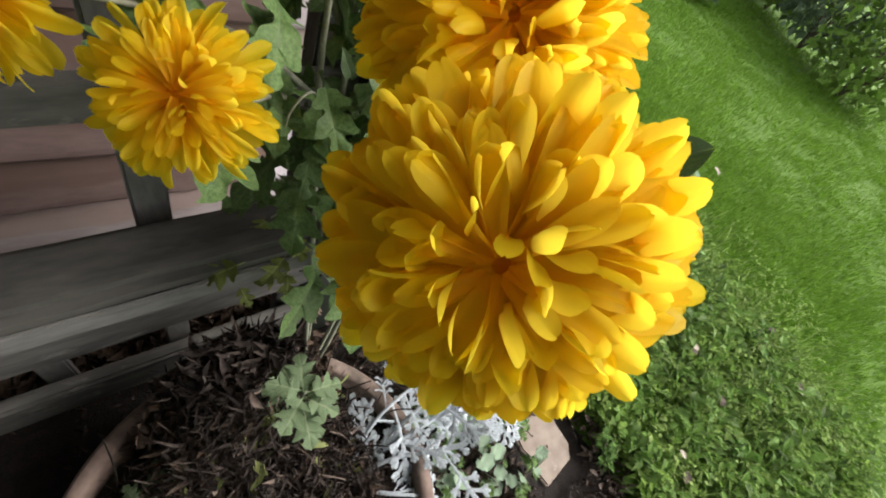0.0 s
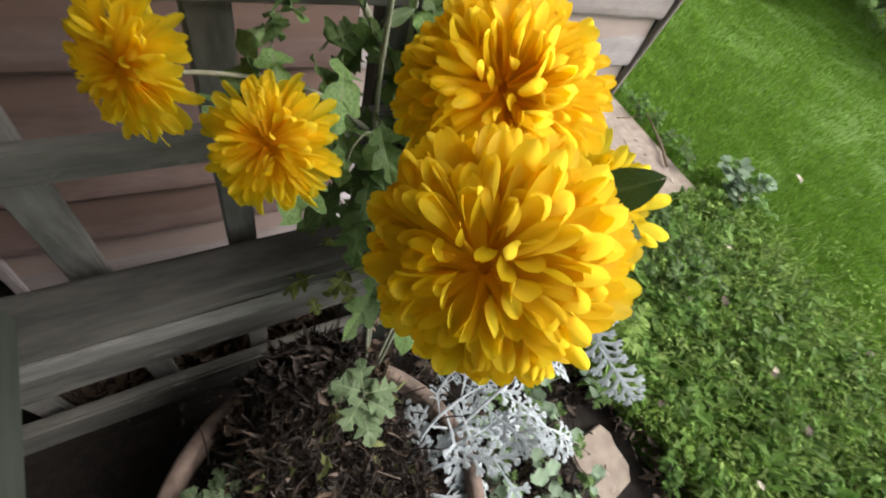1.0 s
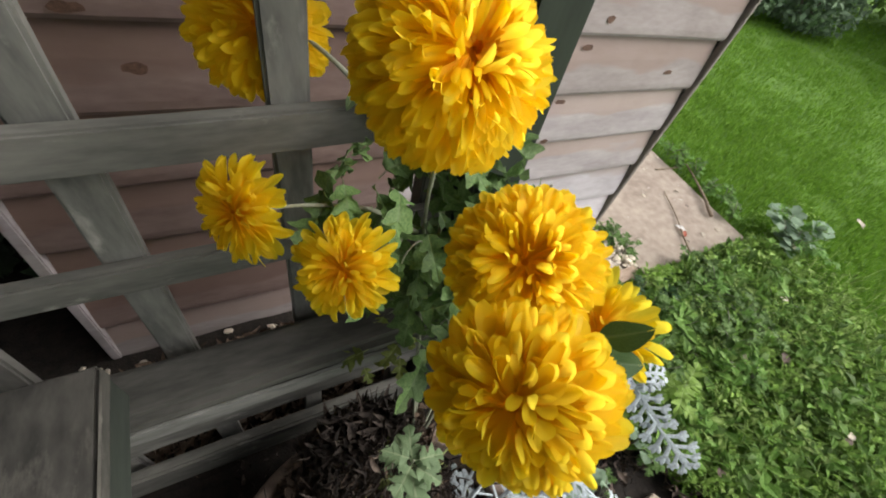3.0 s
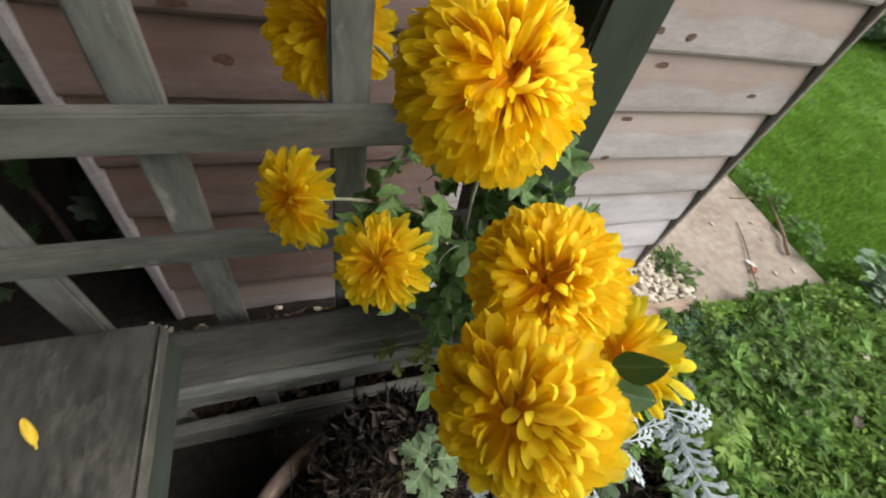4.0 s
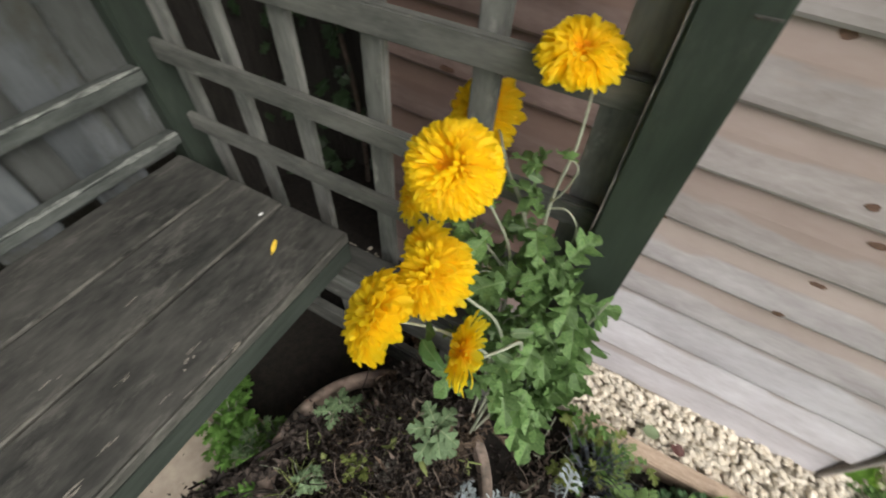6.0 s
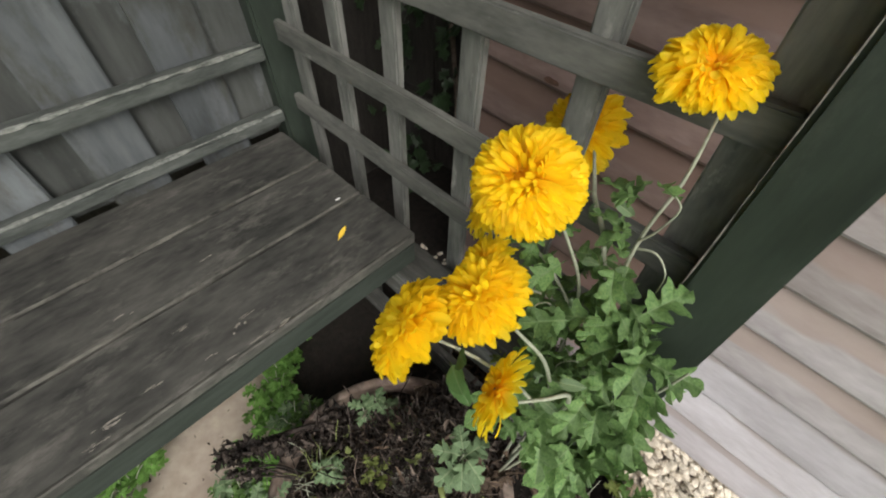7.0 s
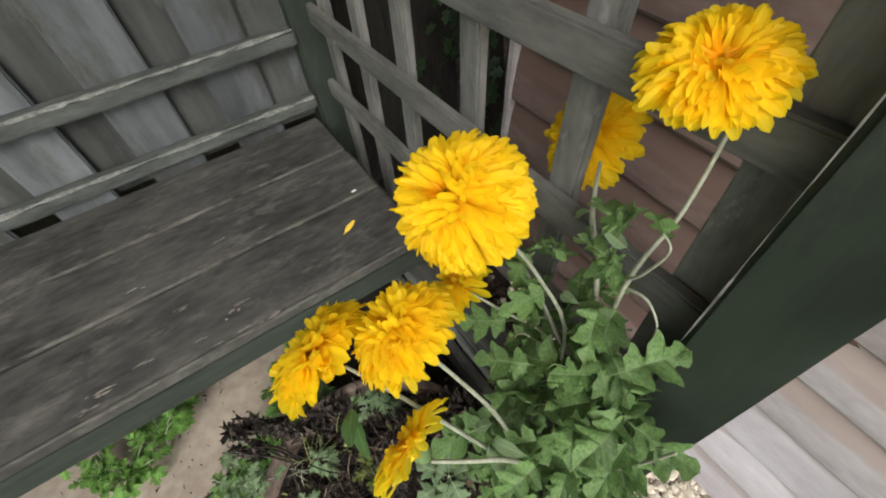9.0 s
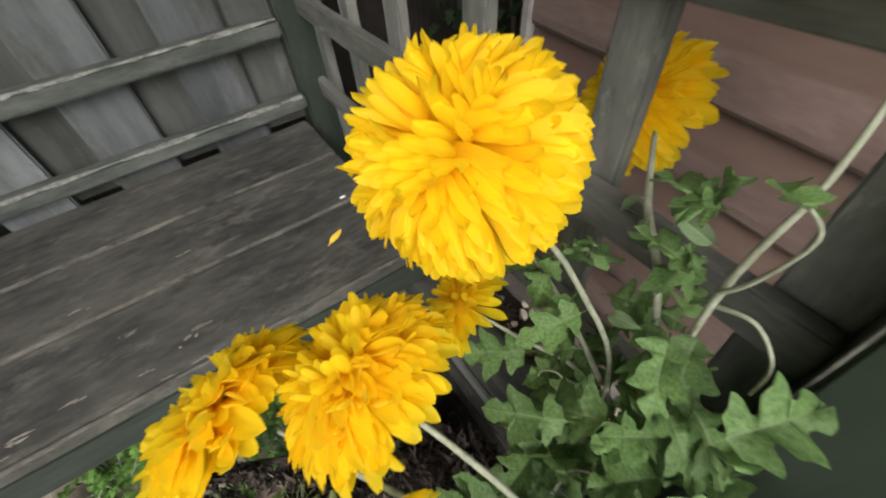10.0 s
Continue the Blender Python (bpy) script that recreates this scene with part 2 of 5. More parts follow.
M_GROUND = material("lawn_turf", (0.070, 0.160, 0.015), (0.128, 0.255, 0.030), 9, rough=0.95, bump=0.5, depth=0.012, fine=22)
M_STRAWBERRY = material("dark_lobed_weed_leaf", (0.040, 0.095, 0.040), (0.105, 0.195, 0.085), 40, rough=0.6, bump=0.2, depth=0.0006, vary=0.3, through_light=0.25, vein=(0.15, 0.24, 0.11))
M_WEED_LUSH = material("lush_weed_leaf", (0.075, 0.170, 0.030), (0.225, 0.385, 0.090), 50, rough=0.6, bump=0.1, vary=0.5, through_light=0.3)
M_SPRIG = material("yellow_green_sprig_leaf", (0.17, 0.31, 0.05), (0.32, 0.48, 0.12), 30, rough=0.6, bump=0.2, vary=0.15, through_light=0.3, vein=(0.34, 0.46, 0.17))
M_STICK = material("tan_stick_bark", (0.13, 0.095, 0.06), (0.33, 0.26, 0.18), 70, rough=0.85, bump=0.4, depth=0.001)
M_LEDGE = material("pale_worn_ledge_wood", (0.036, 0.038, 0.035), (0.235, 0.24, 0.225), 5, (1.0, 3, 3), 0.88, 0.35, 0.001, share=0.22)
M_IVY = material("ivy_leaf", (0.012, 0.028, 0.010), (0.035, 0.065, 0.025), 50, rough=0.45, bump=0.2, vary=0.3)
M_PINK = material("pink_petal", (0.55, 0.06, 0.14), (0.75, 0.12, 0.22), 60, rough=0.5, bump=0)
M_WHITE = material("white_speck", (0.7, 0.7, 0.68), (0.85, 0.85, 0.82), 60, rough=0.6, bump=0)
M_MAROON = material("maroon_leaf", (0.055, 0.020, 0.018), (0.13, 0.048, 0.038), 60, rough=0.6, bump=0.2)
M_RED = material("russet_leaf", (0.25, 0.05, 0.02), (0.4, 0.09, 0.04), 60, rough=0.6, bump=0.1)
M_SILL = material("shrub_leaf", (0.095, 0.16, 0.085), (0.24, 0.34, 0.21), 30, rough=0.75, bump=0.1, vary=0.35, through_light=0.25)


def petal_material():
    m = bpy.data.materials.new("yellow_petal")
    m.use_nodes = True
    nt = m.node_tree
    n, l = nt.nodes, nt.links
    b = n["Principled BSDF"]
    b.inputs["Roughness"].default_value = 0.55
    b.inputs["Specular IOR Level"].default_value = 0.35
    uv = n.new("ShaderNodeUVMap")
    sep = n.new("ShaderNodeSeparateXYZ")
    l.new(uv.outputs[0], sep.inputs[0])
    ramp = n.new("ShaderNodeValToRGB")
    e = ramp.color_ramp.elements
    e[0].position, e[0].color = 0.0, (0.98, 0.57, 0.007, 1)
    e[1].position, e[1].color = 0.62, (1.0, 0.775, 0.020, 1)
    l.new(sep.outputs[0], ramp.inputs[0])
    info = n.new("ShaderNodeObjectInfo")
    geo = n.new("ShaderNodeNewGeometry")
    add = n.new("ShaderNodeMath")
    add.operation = 'ADD'
    l.new(info.outputs["Random"], add.inputs[0])
    l.new(geo.outputs["Random Per Island"], add.inputs[1])
    fr = n.new("ShaderNodeMath")
    fr.operation = 'FRACT'
    l.new(add.outputs[0], fr.inputs[0])
    mr = n.new("ShaderNodeMapRange")
    mr.inputs["To Min"].default_value, mr.inputs["To Max"].default_value = 0.95, 1.05
    l.new(fr.outputs[0], mr.inputs["Value"])
    hs = n.new("ShaderNodeHueSaturation")
    l.new(mr.outputs[0], hs.inputs["Value"])
    l.new(ramp.outputs[0], hs.inputs["Color"])
    wave = n.new("ShaderNodeTexWave")
    wave.bands_direction = 'Y'
    wave.inputs["Scale"].default_value = 1.1
    wave.inputs["Distortion"].default_value = 0.6
    l.new(uv.outputs[0], wave.inputs["Vector"])
    bp = n.new("ShaderNodeBump")
    bp.inputs["Strength"].default_value = 0.22
    bp.inputs["Distance"].default_value = 0.0003
    l.new(wave.outputs["Fac"], bp.inputs["Height"])
    l.new(bp.outputs[0], b.inputs["Normal"])
    l.new(hs.outputs[0], b.inputs["Base Color"])
    tr = n.new("ShaderNodeBsdfTranslucent")
    gm = n.new("ShaderNodeGamma")
    gm.inputs["Gamma"].default_value = 0.70
    l.new(hs.outputs[0], gm.inputs["Color"])
    l.new(gm.outputs[0], tr.inputs["Color"])
    ms = n.new("ShaderNodeMixShader")
    ms.inputs[0].default_value = 0.70
    l.new(b.outputs[0], ms.inputs[1])
    l.new(tr.outputs[0], ms.inputs[2])
    l.new(ms.outputs[0], n["Material Output"].inputs[0])
    return m


M_PETAL = petal_material()


# ---- building helpers ----
def thing(name, label, category, group="", at=(0, 0, 0)):
    ob = new(name)
    ob.empty_display_size = 0.02
    ob.location = at
    return tagged(ob, label, category, group)


def finish(ob, parent):
    if parent is not None:
        ob.parent = parent
        ob.matrix_parent_inverse = parent.matrix_basis.inverted() if parent.type == 'EMPTY' and parent.parent is None else Matrix()
    return ob


def part(name, bm, mat, parent, label="", smooth=True):
    me = bpy.data.meshes.new(name)
    bm.to_mesh(me)
    bm.free()
    me.materials.append(mat)
    if smooth:
        me.polygons.foreach_set("use_smooth", [True] * len(me.polygons))
    ob = new(name, me)
    if label:
        tagged(ob, label)
    return finish(ob, parent)


def piece(name, me, m, parent, label=""):
    """A part on shared mesh data, at the pose m in the world."""
    ob = new(name, me)
    if label:
        tagged(ob, label)
    finish(ob, parent)
    ob.matrix_basis = m
    return ob


def raw(name, verts, faces, mat, parent=None, smooth=True):
    me = bpy.data.meshes.new(name)
    me.from_pydata([tuple(v) for v in verts], [], [tuple(f) for f in faces])
    me.materials.append(mat)
    if smooth:
        me.polygons.foreach_set("use_smooth", [True] * len(me.polygons))
    me.update()
    if parent == "mesh":
        return me
    return finish(new(name, me), parent)


def block(x0, x1, y0, y1, z0, z1, bevel=0.002, wear=0.0, seed=0, cuts=0):
    """A sawn timber: bevelled box, with slightly uneven edges when wear is given."""
    bm = bmesh.new()
    bmesh.ops.create_cube(bm, size=1)
    for v in bm.verts:
        v.co = Vector(((x0 + x1) / 2 + v.co.x * (x1 - x0), (y0 + y1) / 2 + v.co.y * (y1 - y0), (z0 + z1) / 2 + v.co.z * (z1 - z0)))
    if cuts:
        size = (x1 - x0, y1 - y0, z1 - z0)
        axis = size.index(max(size))
        long_edges = [e for e in bm.edges if abs((e.verts[0].co - e.verts[1].co)[axis]) > 0.9 * size[axis]]
        bmesh.ops.subdivide_edges(bm, edges=long_edges, cuts=cuts, use_grid_fill=True)
    if bevel:
        sharp = [e for e in bm.edges if len(e.link_faces) == 2 and e.calc_face_angle() > 0.5]
        bmesh.ops.bevel(bm, geom=sharp, offset=bevel, segments=2, affect='EDGES', clamp_overlap=True)
    if wear:
        for v in bm.verts:
            q = v.co * 14 + Vector((seed * 3.1, seed * 1.7, 0))
            v.co += noise.noise_vector(q) * wear
    return bm


def tube(points, radii, sides=7):
    """A tapered stem along smoothed points."""
    pts = [Vector(p) for p in points]
    fine, rad = [], []
    for i in range(len(pts) - 1):
        p0, p1, p2, p3 = pts[max(i - 1, 0)], pts[i], pts[i + 1], pts[min(i + 2, len(pts) - 1)]
        for k in range(5):
            t = k / 5
            fine.append(0.5 * ((2 * p1) + (p2 - p0) * t + (2 * p0 - 5 * p1 + 4 * p2 - p3) * t * t + (3 * p1 - p0 - 3 * p2 + p3) * t ** 3))
            rad.append(radii[i] + (radii[i + 1] - radii[i]) * t)
    fine.append(pts[-1])
    rad.append(radii[-1])
    bm = bmesh.new()
    rings = []
    for i, p in enumerate(fine):
        d = (fine[min(i + 1, len(fine) - 1)] - fine[max(i - 1, 0)]).normalized()
        a = d.orthogonal().normalized()
        c = d.cross(a)
        rings.append([bm.verts.new(p + (a * math.cos(2 * math.pi * k / sides) + c * math.sin(2 * math.pi * k / sides)) * rad[i]) for k in range(sides)])
    for r0, r1 in zip(rings, rings[1:]):
        best = min(range(sides), key=lambda s: sum((r0[k].co - r1[(k + s) % sides].co).length for k in range(sides)))
        for k in range(sides):
            bm.faces.new((r0[k], r0[(k + 1) % sides], r1[(k + 1 + best) % sides], r1[(k + best) % sides]))
    bm.faces.new(list(reversed(rings[0])))
    bm.faces.new(rings[-1])
    return bm


def aim(at, ahead, up, size=1.0, spin=0.0):
    """The pose of a leaf: x along ahead, z near up."""
    x = Vector(ahead).normalized()
    z = Vector(up)
    z = (z - x * z.dot(x)).normalized() if abs(z.normalized().dot(x)) < 0.98 else x.orthogonal().normalized()
    y = z.cross(x)
    m = Matrix((x, y, z)).transposed().to_4x4()
    return Matrix.Translation(at) @ m @ Matrix.Rotation(spin, 4, 'X') @ Matrix.Scale(size, 4)


def leaf_mesh(name, mat, lobes=3, deep=0.45, wide=0.36, curl=0.25, fold=0.25, seed=0, steps=22, forward=0.25, tooth=0.1):
    """A lobed leaf one unit long along x, its midrib channelled and its tip curling down."""
    rng = random.Random(seed)
    verts, faces = [], []
    cols = (-1.0, -0.55, 0.0, 0.55, 1.0)
    ph = rng.uniform(-0.1, 0.1)
    for i in range(steps + 1):
        s = i / steps
        if s < 0.14:
            h = 0.025 + 0.02 * s
        else:
            u = (s - 0.14) / 0.86
            env = wide * (math.sin(math.pi * min(1, u ** 0.75)) ** 0.6) * (1 - 0.15 * u) + 0.012
            wave = 0.5 - 0.5 * math.cos(2 * math.pi * (u * lobes + ph))
            small = 0.5 - 0.5 * math.cos(2 * math.pi * u * lobes * 3)
            h = env * (1 - deep + deep * wave) * (1 - tooth * small)
        for c in cols:
            hs = h * c * (1 + 0.08 * rng.uniform(-1, 1))
            x = s + forward * abs(hs) * (1 if s > 0.14 else 0)
            z = fold * abs(hs) - curl * s * s + 0.03 * math.sin(9 * s + 3 * c + seed)
            verts.append((x, hs, z))
    n = len(cols)
    for i in range(steps):
        for k in range(n - 1):
            a = i * n + k
            faces.append((a, a + n, a + n + 1, a + 1))
    return raw(name, verts, faces, mat, "mesh")




def soft_outline(pts, per=3):
    """Points of a smooth curve through pts."""
    p = [Vector((x, y, 0)) for x, y in pts]
    out = []
    for i in range(len(p) - 1):
        p0, p1, p2, p3 = p[max(i - 1, 0)], p[i], p[i + 1], p[min(i + 2, len(p) - 1)]
        for k in range(per):
            t = k / per
            out.append(0.5 * ((2 * p1) + (p2 - p0) * t + (2 * p0 - 5 * p1 + 4 * p2 - p3) * t * t + (3 * p1 - p0 - 3 * p2 + p3) * t ** 3))
    out.append(p[-1])
    return out


LOBED = [(0.0, 0.012), (0.16, 0.014), (0.20, 0.05), (0.22, 0.16), (0.30, 0.20), (0.38, 0.30), (0.43, 0.22), (0.43, 0.11), (0.48, 0.10), (0.54, 0.22), (0.64, 0.27), (0.73, 0.35), (0.75, 0.24), (0.73, 0.13), (0.80, 0.12), (0.86, 0.17), (0.93, 0.13), (0.96, 0.07), (1.0, 0.0)]
OVAL = [(0.0, 0.012), (0.12, 0.016), (0.2, 0.12), (0.4, 0.22), (0.65, 0.21), (0.88, 0.11), (1.0, 0.0)]


def cut_leaf(name, mat, outline, curl=0.3, fold=0.25, ruffle=0.05, wide=1.0, seed=0):
    """A leaf one unit long along x from its half outline: channelled midrib, rippled lobes, drooping tip."""
    rng = random.Random(seed)
    half = soft_outline(outline, 2)
    verts, faces, uvs = [], [], []
    ks = (0.0, 0.14, 0.55, 1.0)
    for side in (1, -1):
        o = len(verts)
        jit = rng.uniform(0.88, 1.12)
        for p in half:
            mid = min(p.x, 1.0) * 0.86
            for k in ks:
                x = mid + (p.x - mid) * k
                y = p.y * k * wide * jit
                z = fold * y - curl * x * x + ruffle * k * math.sin(11 * p.x + 2.1 * side + seed) - 0.35 * y * y
                verts.append((x, side * y, z))
                uvs.append((x, k * min(1.0, p.y / 0.12)))
        n = len(ks)
        for i in range(len(half) - 1):
            for k in range(n - 1):
                a = o + i * n + k
                q = (a, a + n, a + n + 1, a + 1)
                faces.append(q if side < 0 else q[::-1])
    me = raw(name, verts, faces, mat, "mesh")
    layer = me.uv_layers.new(name="UVMap")
    for lp in me.loops:
        layer.data[lp.index].uv = uvs[lp.vertex_index]
    return me


def feather_leaf(name, mat, pairs=6, curl=0.2, seed=0, forked=True, start=0.40):
    """A deeply cut leaf one unit long: a rachis with forked, blunt lobes on both sides."""
    rng = random.Random(seed)
    verts, faces = [], []

    def strip(path, widths):
        o = len(verts)
        for i, p in enumerate(path):
            d = (path[min(i + 1, len(path) - 1)] - path[max(i - 1, 0)]).normalized()
            s = Vector((-d.y, d.x, 0)) * widths[i]
            for c in (-1, 0, 1):
                q = p + s * c
                verts.append((q.x, q.y, -curl * q.x * q.x + 0.10 * abs(q.y) - 0.45 * q.y * q.y + (0.012 if c == 0 else 0)))
        for i in range(len(path) - 1):
            for k in range(2):
                a = o + i * 3 + k
                faces.append((a, a + 1, a + 4, a + 3))

    strip([Vector((x, 0, 0)) for x in (0, 0.3, 0.6, 0.85, 0.97)], [0.014, 0.018, 0.034, 0.040, 0.02])
    for i in range(pairs):
        f = (i + 0.5) / pairs
        for side in (1, -1):
            b = Vector((start + (0.92 - start) * f + 0.02 * side, 0, 0))
            ln = (0.12 + 0.17 * math.sin(math.pi * (0.25 + 0.65 * f))) * rng.uniform(0.85, 1.15)
            a = side * (1.15 - 0.55 * f)
            d = Vector((math.cos(a), math.sin(a), 0))
            strip([b, b + d * ln * 0.45, b + d * ln * 0.8, b + d * ln], [0.026, 0.028, 0.038, 0.016])
            for turn in (0.62, -0.62) if forked else (0.5,):
                e = Vector((math.cos(a + turn), math.sin(a + turn), 0))
                c = b + d * ln * 0.55
                strip([c, c + e * ln * 0.25, c + e * ln * 0.42], [0.020, 0.034, 0.015])
    return raw(name, verts, faces, mat, "mesh")
# ---- ground ----
def ground_sheet():
    xs = sorted(set([-60, -25, -10, -4, -2] + [round(-1.2 + 0.05 * i, 3) for i in range(73)] + [3, 4, 6, 10, 25, 60]))
    ys = sorted(set([-60, -25, -10, -4, -2] + [round(-1.4 + 0.05 * i, 3) for i in range(49)] + [1.5, 2.5, 4, 8, 20, 60]))
    verts, faces = [], []
    for y in ys:
        for x in xs:
            z = 0.012 * noise.noise(Vector((x * 3, y * 3, 0))) * (1 if abs(x) < 3 and abs(y) < 2 else 0)
            if x < 1.6 and 0.0 < y < 0.9 and x > -0.7:
                z = -0.012
            if 0.85 < x < 1.5 and 0 < y < 0.7:
                z = -0.012
            if -1.3 < x < 0.66 and -1.2 < y < 0.1:
                z = -0.03
            verts.append((x, y, z))
    n = len(xs)
    for j in range(len(ys) - 1):
        for i in range(n - 1):
            a = j * n + i
            faces.append((a, a + 1, a + n + 1, a + n))
    return tagged(raw("ground", verts, faces, M_GROUND), "green lawn turf reaching the garden's far edge", "lawn", kind="structure")


ground_sheet()


def bed(name, x0, x1, y0, y1, height, mat, label, nx=40, ny=30):
    """A low uneven bed of soil lying on the ground."""
    verts, faces = [], []
    for j in range(ny + 1):
        for i in range(nx + 1):
            u, v = i / nx, j / ny
            x, y = x0 + (x1 - x0) * u, y0 + (y1 - y0) * v
            edge = min(1, 8 * u, 8 * (1 - u), 8 * v, 8 * (1 - v))
            z = -0.02 + edge * (0.022 + height(x, y) + 0.008 * noise.noise(Vector((x * 22, y * 22, 1))))
            verts.append((x + 0.03 * noise.noise(Vector((x * 6, y * 6, 5))) * (1 - edge), y + 0.03 * noise.noise(Vector((x * 6, y * 6, 9))) * (1 - edge), z))
    for j in range(ny):
        for i in range(nx):
            a = j * (nx + 1) + i
            faces.append((a, a + 1, a + nx + 2, a + nx + 1))
    return tagged(raw(name, verts, faces, mat), label, "soil", kind="structure")


bed("soil_bed", -1.2, 0.62, -1.1, 0.071, lambda x, y: 0.004, M_SOIL, "dark damp soil round the pot and under the seat", 70, 50)


def bank(x, y):
    return 0.105 * max(0.0, min(1.0, (0.28 - x) / 0.3)) * min(1.0, max(0.30, (y + 0.01) / 0.12))


bed("soil_bank", -1.9, 0.30, -0.03, 0.62, bank, M_SOIL, "bank of soil behind the trellis", 50, 30)


def flag(name, x0, x1, y0, y1, z1, label, seed, group="", broken=0.0):
    bm = block(x0, x1, y0, y1, z1 - 0.04, z1, 0.004, 0.0015, seed, 6)
    if broken:
        cx, cy = (x0 + x1) / 2, (y0 + y1) / 2
        for v in bm.verts:
            a = math.atan2(v.co.y - cy, v.co.x - cx)
            k = 1 + broken * noise.noise(Vector((math.cos(a) * 1.7, math.sin(a) * 1.7, seed)))
            corner = 1 - 0.18 * abs(math.sin(2 * a))
            v.co.x, v.co.y = cx + (v.co.x - cx) * k * corner, cy + (v.co.y - cy) * k * corner
    ob = part(name, bm, M_SLAB, None, smooth=False)
    return tagged(ob, label, "paving slab", group)


flag("paving_slab", 0.932, 1.415, 0.072, 0.62, 0.012, "buff concrete paving slab strewn with bits beside the shed", 3, "slabs")
flag("paving_slab", -0.62, -0.24, -1.02, -0.23, 0.012, "pale paving slab under the arbour seat", 5, "slabs", 0.08)
flag("paving_slab", 0.46, 0.57, -0.51, -0.35, 0.009, "broken pale slab beside the flower pot", 7, "slabs", 0.5)


# ---- shed ----
def board_mesh(x0, x1, y, z0, z1, seed):
    """Lapped cladding: thick rounded lower edge, thinning upwards."""
    rng = random.Random(seed)
    prof = [(0.0, 0.0), (-0.008, 0.001), (-0.0105, 0.006), (-0.0105, 0.016), (-0.006, 0.06), (0.0015, z1 - z0 + 0.004), (0.012, z1 - z0 + 0.004), (0.012, 0.0)]
    bm = bmesh.new()
    rows = []
    steps = 12
    for i in range(steps + 1):
        x = x0 + (x1 - x0) * i / steps
        dy = 0.0012 * math.sin(x * 9 + seed) + 0.0006 * rng.uniform(-1, 1)
        dz = 0.0012 * math.sin(x * 5 + seed * 2)
        rows.append([bm.verts.new((x, y + a + dy, z0 + b + dz)) for a, b in prof])
    k = len(prof)
    for r0, r1 in zip(rows, rows[1:]):
        for j in range(k):
            bm.faces.new((r0[j], r0[(j + 1) % k], r1[(j + 1) % k], r1[j]))
    bm.faces.new(list(reversed(rows[0])))
    bm.faces.new(rows[-1])
    bmesh.ops.recalc_face_normals(bm, faces=bm.faces)
    layer = bm.loops.layers.uv.new("UVMap")
    for f in bm.faces:
        for lp in f.loops:
            lp[layer].uv = (lp.vert.co.x, (lp.vert.co.z - z0) / 0.0965)
    return bm


shed = thing("garden_shed", "pinkish brown timber shed clad in lapped horizontal boards", "shed", at=(0.24, 1.0, 0))
KNOTS = [(0.391, 0.745), (0.452, 0.741), (0.444, 0.704), (0.399, 0.657), (0.458, 0.652), (0.445, 0.607), (0.443, 0.5135), (0.438, 0.4385), (-0.143, 0.58), (-0.177, 0.636), (0.209, 0.53), (0.596, 0.431), (0.668, 0.566), (0.254, 0.813), (-0.223, 0.375)]
SHED_FRONT = 0.221
for k in range(19):
    z0 = 0.046 + 0.0965 * k if k > 0 else 0.036
    z1 = 0.046 + 0.0965 * (k + 1)
    # lengths left of the post carry the arbour's shade in their darker colour
    left = part("cladding_board", board_mesh(-0.31, 0.1585, SHED_FRONT, z0, z1, k + 3), M_SHED_RED if k == 0 else M_SHED_SHADED, shed, "red-brown board coloured darker for the shade behind the arbour", smooth=False)
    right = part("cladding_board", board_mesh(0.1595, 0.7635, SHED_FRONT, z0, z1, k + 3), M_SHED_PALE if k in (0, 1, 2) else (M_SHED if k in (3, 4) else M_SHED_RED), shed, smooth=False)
    for kx, kz in KNOTS:
        if z0 <= kz < z1:
            b = left if kx < 0.159 else right
            rng = random.Random(int(kx * 1000))
            rx, rz = rng.uniform(0.008, 0.0125), rng.uniform(0.0042, 0.0062)
            vs = []
            for a in range(-1, 14):
                r = 0.0 if a < 0 else 1 + 0.2 * rng.uniform(-1, 1)
                px, pz = kx + r * rx * math.cos(a * math.pi / 7), kz + r * rz * math.sin(a * math.pi / 7)
                f = pz - z0
                face = -0.0105 if f < 0.016 else (-0.0105 + 0.0045 * (f - 0.016) / 0.044 if f < 0.06 else -0.006 + 0.0075 * (f - 0.06) / (z1 - z0 - 0.056))
                vs.append((px, SHED_FRONT + face + 0.0012 * math.sin(px * 9 + k + 3) - 0.0011, pz))
            fs = [(0, 1 + (i + 1) % 14, 1 + i) for i in range(14)]
            knot = raw("knot", vs, fs, M_KNOT, None)
            knot.parent = b
            knot.matrix_parent_inverse = Matrix()
            knot.matrix_basis = Matrix()
    side = block(0.750, 0.768, 0.236, 1.75, z0, z1 + 0.003, 0.002)
    part("side_board", side, M_SHED, shed, smooth=False)
    part("side_board", block(-0.312, -0.296, 0.236, 1.75, z0, z1 + 0.003, 0.002), M_SHED, shed, smooth=False)
part("corner_trim", block(0.7695, 0.7800, 0.2055, 0.236, 0.050, 1.92, 0.002), M_BATTEN, shed, "pale grey weathered corner batten", smooth=False)
part("corner_packing", block(0.7640, 0.7690, 0.218, 0.2355, 0.050, 1.92, 0.001), M_TRIM, shed, "dark packing strip behind the batten", smooth=False)
part("corner_trim", block(-0.325, -0.3105, 0.206, 0.236, 0.050, 1.92, 0.002), M_SHED, shed, smooth=False)
part("shed_floor", block(-0.29, 0.745, 0.24, 1.74, -0.06, 0.055, 0.002), M_TRIM, shed, "dark timber bearers", smooth=False)
part("rear_wall", block(-0.31, 0.766, 1.751, 1.77, 0.03, 1.91, 0.002), M_SHED, shed, smooth=False)
